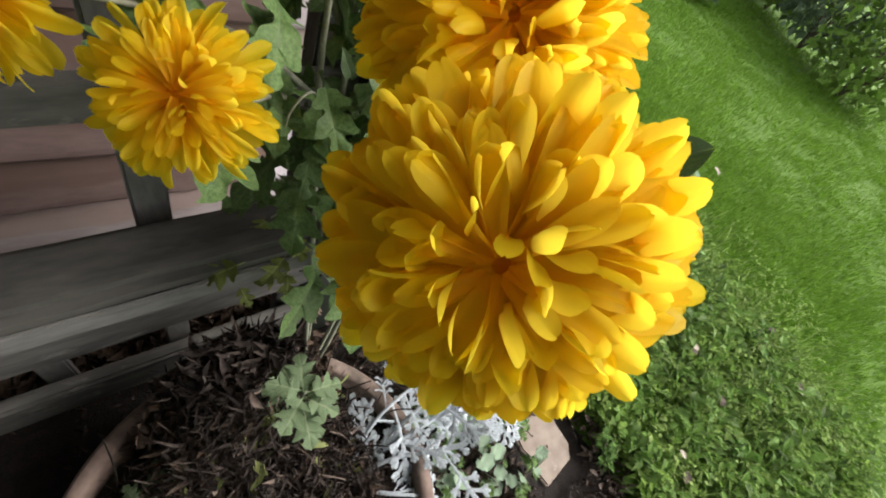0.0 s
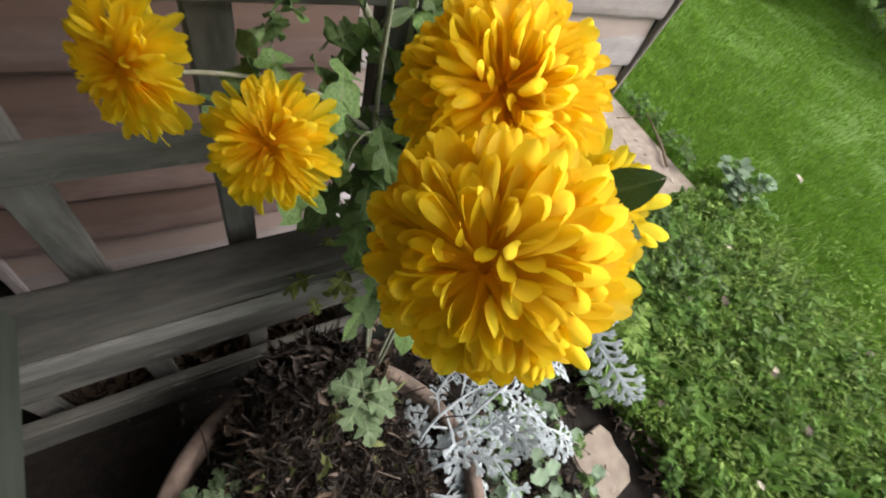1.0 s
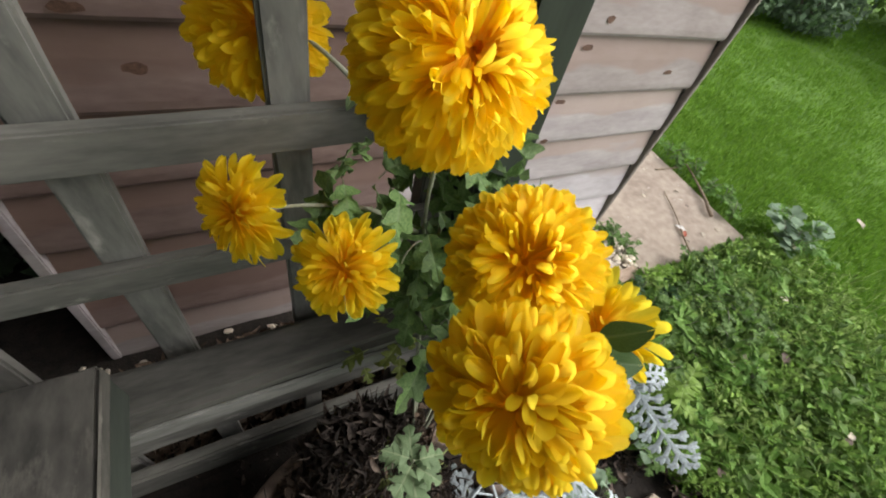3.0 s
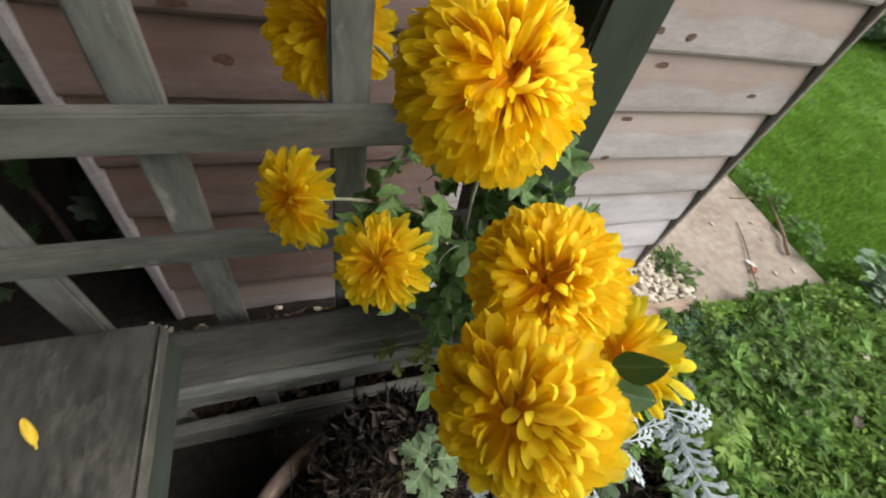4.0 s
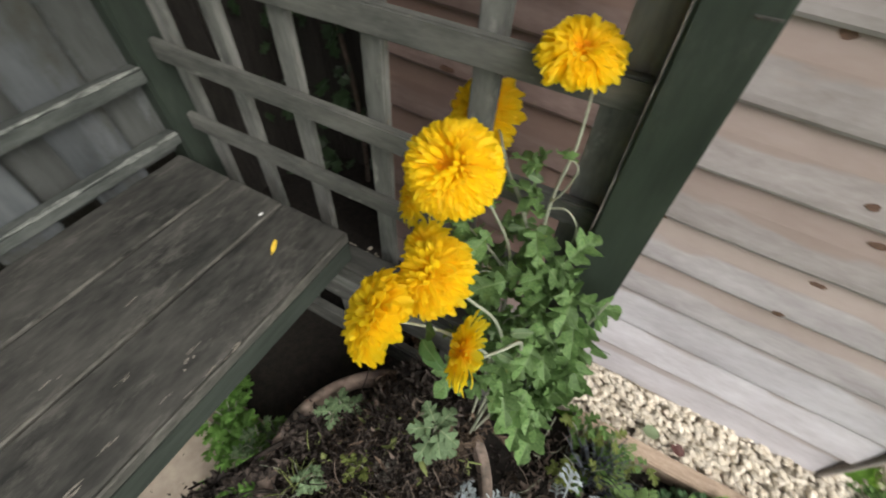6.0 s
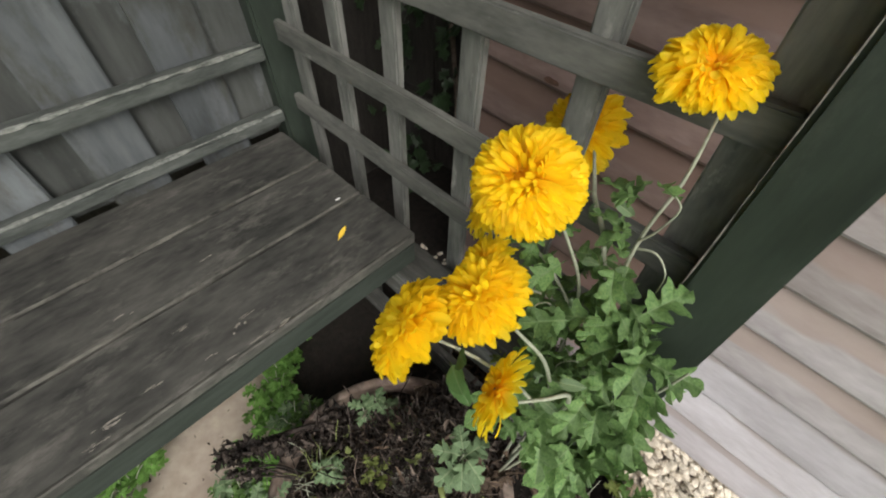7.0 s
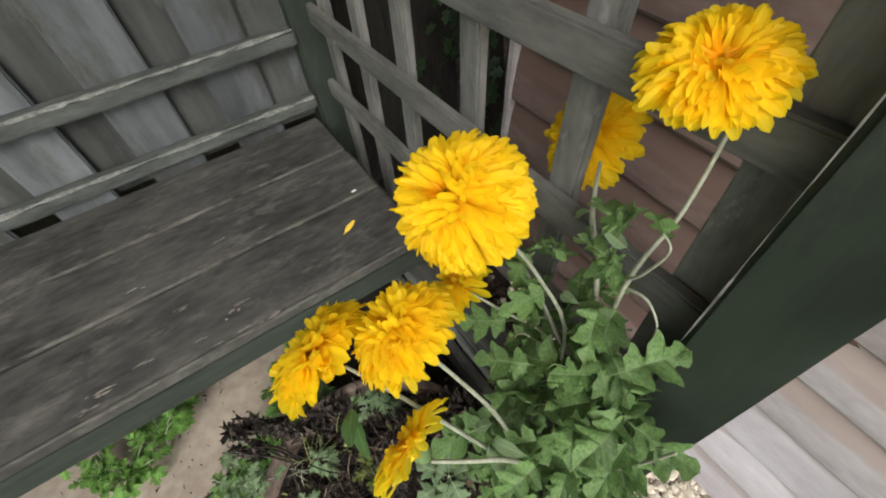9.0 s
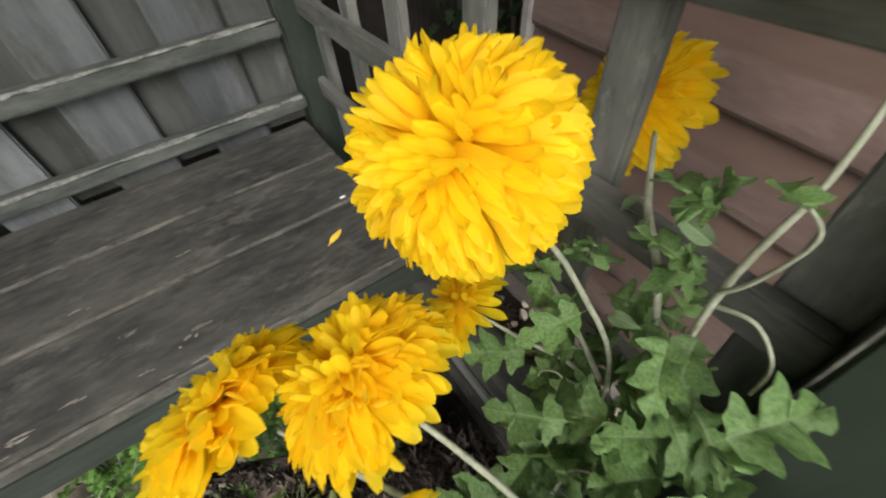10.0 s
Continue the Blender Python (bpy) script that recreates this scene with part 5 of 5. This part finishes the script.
for k, (p, d, size, label) in enumerate((((-0.06, -0.26, 0.186), (0.5, 0.6, 0.2), 0.042, "curled grey dead leaf"), ((0.03, -0.33, 0.19), (-0.7, 0.3, 0.2), 0.05, "curled grey dead leaf"), ((-0.02, -0.38, 0.188), (0.8, 0.1, 0.15), 0.055, "curled grey dead leaf"), ((0.07, -0.27, 0.19), (0.2, -0.9, 0.1), 0.04, "curled grey dead leaf"), ((-0.10, -0.30, 0.186), (0.1, -0.9, 0.1), 0.04, "curled grey dead leaf"), ((-0.012, -0.195, 0.226), (0.8, 0.5, 0.1), 0.040, "curled grey dead leaf"), ((-0.02, -0.262, 0.208), (0.9, 0.35, 0.1), 0.062, "curled grey dead leaf"))):
    fallen = piece("dead_leaf", cut_leaf("dead_leaf", M_ASH, OVAL, 0.4, 0.5, 0.05, 1.4, 80 + k), aim(p, d, (0.2, -0.3, 1), size), None)
    tagged(fallen, "curled grey-brown dead leaf on the pot's soil", "dead leaf", "dead leaves in the pot")
twigs = thing("dry_stalks", "bundle of dry stalks standing in the pot", "dead stalks", at=(0.0, -0.2, 0.168))
for i in range(190):
    b = Vector((rng.gauss(0.02, 0.085), rng.gauss(-0.20, 0.075), 0.166))
    if (b - POT).xy.length > 0.17:
        continue
    u = b + Vector((rng.uniform(-0.05, 0.05), rng.uniform(-0.05, 0.05), rng.uniform(0.03, 0.13)))
    part("stalk", tube([b, (b + u) / 2 + Vector((rng.uniform(-.01, .01), rng.uniform(-.01, .01), 0)), u], [0.0013, 0.0011, 0.0007], 5), M_DEAD if rng.random() < 0.75 else M_TWIG, twigs)
part("stalk", tube([(0.00, -0.216, 0.185), (0.03, -0.203, 0.222), (0.078, -0.188, 0.226), (0.15, -0.160, 0.212)], [0.0022, 0.0022, 0.002, 0.0016], 6), M_LEAF_OLD, twigs, "yellow-green stalk lying over the soil")
for i in range(70):
    b = Vector((rng.uniform(0.20, 0.44), rng.uniform(-0.18, 0.03), 0.004))
    u = b + Vector((rng.uniform(-0.05, 0.05), rng.uniform(-0.05, 0.05), rng.uniform(0.04, 0.14)))
    part("stalk", tube([b, (b + u) / 2 + Vector((rng.uniform(-.015, .015), rng.uniform(-.015, .015), 0)), u], [0.0013, 0.0011, 0.0007], 5), M_DEAD if rng.random() < 0.3 else (M_TWIG if rng.random() < 0.6 else M_STEM), twigs)
# ---- lawn and weeds ----
def lawn_ok(x, y):
    if x < (0.55 if y > -0.16 else 0.61) + 0.05 * math.sin(y * 9) and y < 0.07:
        return False
    if x < 0.90 and y > 0.068:
        return False
    if 0.92 < x < 1.425 and 0.064 < y < 0.64:
        return False
    if x < 0.80 and y > 0.05:
        return False
    if 0.44 < x < 0.56 and -0.55 < y < -0.36:
        return False
    if -0.4 < x < 0.85 and 0.1 < y < 1.8:
        return False
    return True


def blades(name, label, count, area, height, width, mat, seed, near=None):
    rng = np.random.default_rng(seed)
    V, F = [], []
    made = 0
    while made < count:
        x, y = rng.uniform(area[0], area[1]), rng.uniform(area[2], area[3])
        if not lawn_ok(x, y):
            made += 0.25
            continue
        if noise.noise(Vector((x * 5, y * 5, seed))) < -0.25 and rng.random() < 0.6:
            made += 0.25
            continue
        fade = 0.3 * (area[1] - area[0])
        if rng.random() > min(1.0, (area[1] - x) / fade, 1.4 * (y - area[2]) / fade, 1.4 * (area[3] - y) / fade) or (area[0] > 1 and rng.random() > (x - area[0]) / 0.4):
            made += 0.25
            continue
        made += 1
        h = height * rng.uniform(0.5, 1.4)
        a = rng.uniform(0, 6.283)
        lx, ly = math.cos(a) * h * rng.uniform(0.2, 0.9), math.sin(a) * h * rng.uniform(0.2, 0.9)
        px, py = -math.sin(a) * width / 2, math.cos(a) * width / 2
        z = 0.012 * noise.noise(Vector((x * 3, y * 3, 0))) - 0.003
        o = len(V)
        V += [(x - px, y - py, z), (x + px, y + py, z), (x + lx * 0.45 + px * 0.8, y + ly * 0.45 + py * 0.8, z + h * 0.62), (x + lx * 0.45 - px * 0.8, y + ly * 0.45 - py * 0.8, z + h * 0.62), (x + lx, y + ly, z + h * 0.85)]
        F += [(o, o + 1, o + 2, o + 3), (o + 3, o + 2, o + 4)]
    return tagged(raw(name, V, F, mat), label, "grass", kind="stuff")


def rosettes(name, label, count, area, size, mat, seed, leaflets=3):
    rng = np.random.default_rng(seed)
    V, F = [], []
    made = 0
    while made < count:
        x, y = rng.uniform(area[0], area[1]), rng.uniform(area[2], area[3])
        made += 0.2
        if not lawn_ok(x, y) or noise.noise(Vector((x * 4, y * 4, seed + 2))) < -0.1:
            continue
        made += 0.8
        z = 0.010 + rng.uniform(0, 0.035)
        a0 = rng.uniform(0, 6.283)
        tx, ty = rng.uniform(-0.4, 0.4, 2)
        for k in range(leaflets):
            a = a0 + 6.283 * k / leaflets + rng.uniform(-0.2, 0.2)
            s = size * rng.uniform(0.7, 1.25)
            ca, sa = math.cos(a), math.sin(a)
            o = len(V)
            for u, w in ((0.02, 0.0), (0.45, 0.42), (0.9, 0.40), (1.05, 0.0), (0.9, -0.40), (0.45, -0.42)):
                ux, uy = u * s * ca - w * s * sa, u * s * sa + w * s * ca
                V.append((x + ux, y + uy, z + tx * ux + ty * uy + 0.25 * s * abs(w)))
            F += [(o, o + 1, o + 2, o + 3), (o, o + 3, o + 4, o + 5)]
    return tagged(raw(name, V, F, mat), label, "weeds", kind="stuff")


def carpet(name, label, count, area, size, mat, seed, tall=0.055):
    """Small upright oval leaves crowding each other in an uneven mat."""
    rng = np.random.default_rng(seed)
    V, F = [], []
    made = 0
    while made < count:
        x, y = rng.uniform(area[0], area[1]), rng.uniform(area[2], area[3])
        made += 0.3
        fade = min(1.0, max(0.0, (area[1] - x) / 0.35))
        if not lawn_ok(x, y) or rng.random() > fade:
            continue
        made += 0.7
        hump = 0.5 + 0.8 * noise.noise(Vector((x * 11, y * 11, seed))) + 0.5 * noise.noise(Vector((x * 37, y * 37, seed)))
        z = 0.004 + tall * max(0.05, hump) * rng.uniform(0.25, 1.0)
        a, up = rng.uniform(0, 6.283), rng.uniform(-0.3, 1.1)
        s = size * rng.uniform(0.55, 1.5)
        d = Vector((math.cos(a) * math.cos(up), math.sin(a) * math.cos(up), math.sin(up)))
        w = Vector((-math.sin(a), math.cos(a), rng.uniform(-0.5, 0.5))).normalized() * s * rng.uniform(0.10, 0.30)
        lift = Vector((0, 0, 0.10 * s))
        p = Vector((x, y, z))
        o = len(V)
        V += [p, p + d * s * 0.45 + w + lift, p + d * s * 0.5, p + d * s * 0.45 - w + lift, p + d * s - lift]
        F += [(o, o + 2, o + 1), (o, o + 3, o + 2), (o + 2, o + 4, o + 1), (o + 3, o + 4, o + 2)]
    return tagged(raw(name, V, F, mat, None, False), label, "weeds", kind="stuff")


carpet("creeping_weeds", "dense mat of small creeping weeds overrunning the lawn's edge", 26000, (0.36, 1.62, -1.05, 0.07), 0.0215, M_CLOVER, 6)
carpet("leafy_weeds", "taller broad-leaved weeds standing in clumps over the mat", 6500, (0.36, 1.50, -1.00, 0.06), 0.034, M_WEED_LUSH, 31, 0.085)
carpet("pale_creeping_weeds", "paler yellow-green weeds among the mat", 9500, (0.36, 1.55, -1.05, 0.07), 0.0195, M_WEED_PALE, 8, 0.066)
blades("near_grass", "long lawn grass around the slab and pot", 60000, (0.40, 2.6, -1.1, 1.1), 0.030, 0.0026, M_GRASS, 1)
blades("far_grass", "mown lawn grass further off", 110000, (1.4, 5.5, -1.6, 2.8), 0.026, 0.0042, M_GRASS, 2)
blades("pale_grass_tufts", "yellow-green grass tufts standing among the weeds", 3200, (0.50, 1.75, -0.95, 0.06), 0.062, 0.0040, M_WEED_PALE, 12)
rosettes("clover", "clover and small weeds mixed into the grass", 2500, (0.36, 1.8, -1.1, 0.15), 0.0065, M_CLOVER, 3)
rosettes("broad_weeds", "broad-leaved weeds along the lawn's edge", 900, (0.40, 1.4, -0.9, 0.07), 0.011, M_CLOVER, 4, 5)

WEED_LEAF = [cut_leaf("leaf", M_WEED, LOBED, 0.3, 0.2, 0.06, 1.1, s) for s in (51, 52)]
BRIGHT_LEAF = [cut_leaf("leaf", M_BRIGHT, LOBED, 0.3, 0.2, 0.06, 1.1, s) for s in (56, 57)]
PALE = [cut_leaf("leaf", M_PALE_LEAF, LOBED, 0.3, 0.2, 0.06, 1.1, s) for s in (58, 59)]
STRAWBERRY_LEAF = [cut_leaf("leaf", M_STRAWBERRY, LOBED, 0.25, 0.2, 0.06, 1.25, s) for s in (63, 64)]
BLUE_LEAF = [leaf_mesh("leaf", M_BLUE, 2.2, 0.25, 0.55, 0.2, 0.1, s) for s in (53, 54)]


def weed(label, at, height, leaves, spread, size, seed, meshes):
    rng = random.Random(seed)
    t = thing("weed", label, "weed", "weeds", at=at)
    b = Vector(at)
    for i in range(max(3, leaves // 5)):
        a = rng.uniform(0, 6.28)
        e = b + Vector((math.cos(a) * spread * rng.random(), math.sin(a) * spread * rng.random(), height * rng.uniform(0.6, 1.0)))
        part("stem", tube([b, (b + e) / 2 + Vector((0, 0, height * 0.15)), e], [0.0016, 0.0013, 0.0008], 5), M_STEM, t)
        for j in range(5):
            p = b.lerp(e, rng.uniform(0.35, 1.0))
            d = (rng.uniform(-1, 1), rng.uniform(-1, 1), rng.uniform(-0.2, 0.6))
            piece("leaf", rng.choice(meshes), aim(p, d, (0, 0, 1), size * rng.uniform(0.6, 1.2)), t)
    return t


weed("leafy green weed growing from the slab's joint", (0.885, 0.20, 0.0), 0.10, 25, 0.05, 0.04, 1, WEED_LEAF)
weed("leafy green weed at the gravel's end", (0.92, 0.15, 0.0), 0.07, 15, 0.05, 0.035, 2, WEED_LEAF)
weed("blue-green broad-leaved weed in the lawn", (1.56, 0.05, 0.0), 0.13, 60, 0.12, 0.048, 3, BLUE_LEAF + BRIGHT_LEAF[:1])
weed("blue-green broad-leaved weed in the lawn", (1.51, -0.02, 0.0), 0.11, 40, 0.09, 0.045, 4, BLUE_LEAF + BRIGHT_LEAF)
weed("pale green weed spreading beside the blue-green one", (1.60, -0.02, 0.0), 0.08, 30, 0.10, 0.038, 5, BRIGHT_LEAF)
for i in range(6):
    weed("strawberry-like weed along the timber edging", (0.54 + 0.075 * i, 0.010 - 0.025 * (i % 2), 0.0), 0.068, 25, 0.05, 0.038, 10 + i, STRAWBERRY_LEAF)
rng = random.Random(97)
for i in range(22):
    weed("leafy weed crowding the lawn's edge by the timber", (rng.uniform(0.56, 1.15), rng.uniform(-0.20, 0.035), 0.0), rng.uniform(0.06, 0.10), 20, 0.07, rng.uniform(0.030, 0.044), 100 + i, WEED_LEAF)
for i in range(16):
    weed("bright weed rising from the overgrown lawn", (rng.uniform(0.62, 1.45), rng.uniform(-0.70, -0.02), 0.0), rng.uniform(0.05, 0.09), 15, 0.06, rng.uniform(0.026, 0.040), 140 + i, BRIGHT_LEAF)
for i in range(7):
    weed("low green weed along the slab's far side", (1.45 + 0.03 * (i % 2), 0.16 + 0.07 * i, 0.0), 0.07, 25, 0.06, 0.030, 60 + i, WEED_LEAF + BRIGHT_LEAF)
for i in range(4):
    weed("low green weed in front of the slab", (0.96 + 0.11 * i, 0.035, 0.0), 0.05, 15, 0.05, 0.028, 70 + i, WEED_LEAF)
for i, p in enumerate(((-0.43, -0.64, 0.012), (-0.37, -0.69, 0.012), (-0.45, -0.58, 0.012), (-0.40, -0.74, 0.012), (-0.40, -0.63, 0.012), (-0.44, -0.26, 0.0), (-0.40, -0.29, 0.0), (-0.34, -0.34, 0.0), (-0.37, -0.32, 0.0), (-0.24, -0.36, 0.0), (-0.25, -0.42, 0.0))):
    weed("bright green weed under the arbour seat", p, 0.12, 40, 0.080, 0.036, 30 + i, BRIGHT_LEAF)
for i, p in enumerate(((0.34, -0.03, 0.0), (0.32, 0.035, 0.0), (0.39, 0.015, 0.0))):
    weed("straggly weed between pot and edging", p, 0.12, 20, 0.06, 0.035, 40 + i, WEED_LEAF + OLD_LEAF)


for i, p in enumerate(((0.30, -0.34, 0.0), (0.36, -0.23, 0.0), (0.43, -0.25, 0.0), (0.29, -0.40, 0.0), (0.40, -0.45, 0.0), (0.56, -0.28, 0.0), (0.32, -0.26, 0.0), (0.40, -0.30, 0.0), (0.36, -0.40, 0.0), (0.60, -0.33, 0.0), (0.50, -0.24, 0.0), (0.44, -0.33, 0.0))):
    weed("grey-green weed straggling beside the pot", p, 0.09, 15, 0.07, 0.030, 80 + i, BLUE_LEAF + WEED_LEAF)
for i, p in enumerate(((-0.255, -0.335, 0.0), (-0.245, -0.30, 0.0), (-0.225, -0.475, 0.0), (-0.20, -0.50, 0.0))):
    weed("soft grey-green weed standing against the pot", p, 0.17, 25, 0.045, 0.036, 120 + i, WEED_LEAF + PALE)


# a dark blue-grey clump and pale ferny weeds between pot and edging
M_LAVENDER = material("blue_grey_needles", (0.030, 0.038, 0.048), (0.105, 0.120, 0.140), 60, rough=0.7, bump=0.0, vary=0.4)
blue = thing("lavender_clump", "small dark blue-grey needle-leaved clump by the edging", "garden plant", at=(0.36, -0.005, 0.0))
rng = random.Random(151)
for i in range(110):
    b = Vector((0.358 + rng.gauss(0, 0.020), -0.008 + rng.gauss(0, 0.016), 0.0))
    e = b + Vector((rng.uniform(-0.05, 0.05), rng.uniform(-0.06, 0.04), rng.uniform(0.05, 0.12)))
    part("needle", tube([b, b.lerp(e, 0.5) + Vector((0, 0, 0.018)), e], [0.0016, 0.0015, 0.0006], 4), M_LAVENDER, blue)
FERN = [feather_leaf("leaf", M_WEED, 5, c, s, True, 0.25) for s, c in ((161, 0.3), (162, 0.6))]
for i, p in enumerate(((0.40, 0.040, 0.0), (0.43, -0.03, 0.0), (0.435, -0.085, 0.0), (0.46, -0.13, 0.0))):
    weed("ferny pale green weed by the timber edging", p, 0.10, 20, 0.045, 0.052, 170 + i, FERN)
for i, p in enumerate(((-0.140, -0.428, 0.17),)):
    weed("soft grey-green weed leaning over the pot's rim", p, 0.07, 20, 0.045, 0.034, 180 + i, WEED_LEAF + PALE)


# ---- small things lying about ----
def lying_leaf(name, label, at, ahead, size, mat, category, lobes=1, deep=0.0, wide=0.22, tilt=(0, 0, 1)):
    me = leaf_mesh(name, mat, lobes, deep, wide, 0.1, 0.3, 71, tooth=0.0)
    ob = piece(name, me, aim(at, ahead, tilt, size), None)
    return tagged(ob, label, category)


lying_leaf("fallen_petal", "curled yellow fallen petal on the seat", (-0.2455, -0.131, 0.5235), (-0.49, 0.87, 0.12), 0.029, M_YELLOW, "petal", wide=0.12, tilt=(0.5, 0, 0.8))
lying_leaf("russet_leaf", "small russet leaf on the paving slab", (1.172, 0.140, 0.016), (0.6, 0.4, 0.1), 0.035, M_RED, "fallen leaf")
lying_leaf("white_fleck", "white torn scrap beside a russet leaf", (1.205, 0.160, 0.018), (-0.4, 0.6, 0.1), 0.035, M_WHITE, "scrap")
lying_leaf("green_leaf", "rounded green leaf fallen on the edging's gravel", (0.425, 0.118, 0.052), (0.9, 0.1, 0.1), 0.042, M_PALE_LEAF, "fallen leaf", wide=0.36)
lying_leaf("red_leaf", "dark red fallen leaf on the gravel", (0.495, 0.126, 0.034), (0.9, -0.25, 0.05), 0.036, M_MAROON, "fallen leaf", wide=0.36)
lying_leaf("pink_petal", "fallen pink petal among silver leaves", (0.40, -0.17, 0.20), (0.5, 0.3, 0.1), 0.026, M_PINK, "petal")
lying_leaf("pale_leaf", "pale dry leaf lying on the lawn", (1.90, -0.055, 0.045), (0.4, 0.6, 0.1), 0.05, M_STONE, "fallen leaf")


rng = random.Random(88)
for i in range(14):
    p = (rng.uniform(0.68, 1.5), rng.uniform(-0.75, -0.02), 0.05)
    lying_leaf("pale_leaf", "dry buff leaf caught in the weeds", p, (rng.uniform(-1, 1), rng.uniform(-1, 1), 0.1), rng.uniform(0.022, 0.04), M_STONE if i % 2 else M_TWIG, "fallen leaf", wide=0.3)


def fleck(at, size, name, label):
    bm = bmesh.new()
    bmesh.ops.create_icosphere(bm, subdivisions=2, radius=size)
    for v in bm.verts:
        v.co = Vector(at) + Vector((v.co.x * 0.55, v.co.y * 1.1, v.co.z * 0.22))
    tagged(part(name, bm, M_WHITE, None), label, "pebble")


fleck((-0.3228, -0.0763, 0.5215), 0.0042, "white_pebble", "tiny white pebble on the seat plank")


def stick(pts, r, label):
    ob = part("twig", tube(pts, [r * (1.15 - 0.12 * k) for k in range(len(pts))], 6), M_STICK, None)
    return tagged(ob, label, "twig", "twigs on the slab")


stick([(1.150, 0.085, 0.016), (1.172, 0.140, 0.020), (1.227, 0.230, 0.018), (1.276, 0.335, 0.016)], 0.0022, "thin dark twig lying on the slab")
stick([(1.355, 0.182, 0.022), (1.372, 0.222, 0.028), (1.392, 0.240, 0.024), (1.418, 0.303, 0.030), (1.440, 0.330, 0.024), (1.486, 0.426, 0.022)], 0.0055, "thicker bent twig at the slab's edge")
stick([(1.332, 0.438, 0.016), (1.39, 0.428, 0.018), (1.448, 0.419, 0.022)], 0.002, "short twig on the slab")
rng = random.Random(77)
for i in range(16):
    p = (rng.uniform(0.97, 1.40), rng.uniform(0.10, 0.55), 0.0145)
    lying_leaf("dry_flake", "pale dry leaf fragment on the slab", p, (rng.uniform(-1, 1), rng.uniform(-1, 1), 0.05), rng.uniform(0.012, 0.028), M_STONE if i % 3 else M_TWIG, "leaf fragment")


# ---- shrubs at the lawn's far edge ----
def shrub(at, height, spread, count, size, mat, seed, label):
    rng = np.random.default_rng(seed)
    t = thing("shrub", label, "shrub", "border shrubs", at=at)
    b = Vector(at)
    for i in range(6):
        e = b + Vector((rng.normal(0, spread * 0.4), rng.normal(0, spread * 0.4), height * rng.uniform(0.6, 0.95)))
        part("branch", tube([b, (b + e) / 2 + Vector((rng.normal(0, .02), rng.normal(0, .02), 0)), e], [0.012, 0.008, 0.004], 6), M_TWIG, t)
    V, F = [], []
    for _ in range(count):
        u = rng.uniform(0, 1)
        r = spread * (0.35 + 0.75 * math.sin(math.pi * min(1, 0.15 + 0.8 * u))) * rng.uniform(0.3, 1.05)
        a = rng.uniform(0, 6.283)
        c = b + Vector((math.cos(a) * r, math.sin(a) * r, height * (0.08 + 0.92 * u) * rng.uniform(0.8, 1.1)))
        e = np.array(Euler(tuple(rng.uniform(-1.2, 1.2, 3))).to_matrix())
        s = size * rng.uniform(0.6, 1.3)
        o = len(V)
        for q in ((-0.5, 0, 0), (0, 0.26, 0.08), (0.5, 0, -0.05), (0, -0.26, 0.08)):
            V.append(c + Vector((e @ np.array(q) * s).tolist()))
        F.append((o, o + 1, o + 2, o + 3))
    raw("crown", V, F, mat, t)
    return t


shrub((3.35, 1.75, 0), 0.42, 0.26, 1500, 0.06, M_SILL, 1, "grey-green bushy shrub at the lawn's edge")
shrub((3.75, 1.45, 0), 0.35, 0.28, 1300, 0.06, M_SILL, 2, "low grey-green border shrub")
for i in range(9):
    shrub((4.6 + 0.3 * (i % 3), 0.2 + 0.55 * i, 0), 0.9 + 0.3 * (i % 2), 0.5, 1500, 0.09, M_SILL if i % 2 else M_CLOVER, 10 + i, "leafy shrub in the far border")
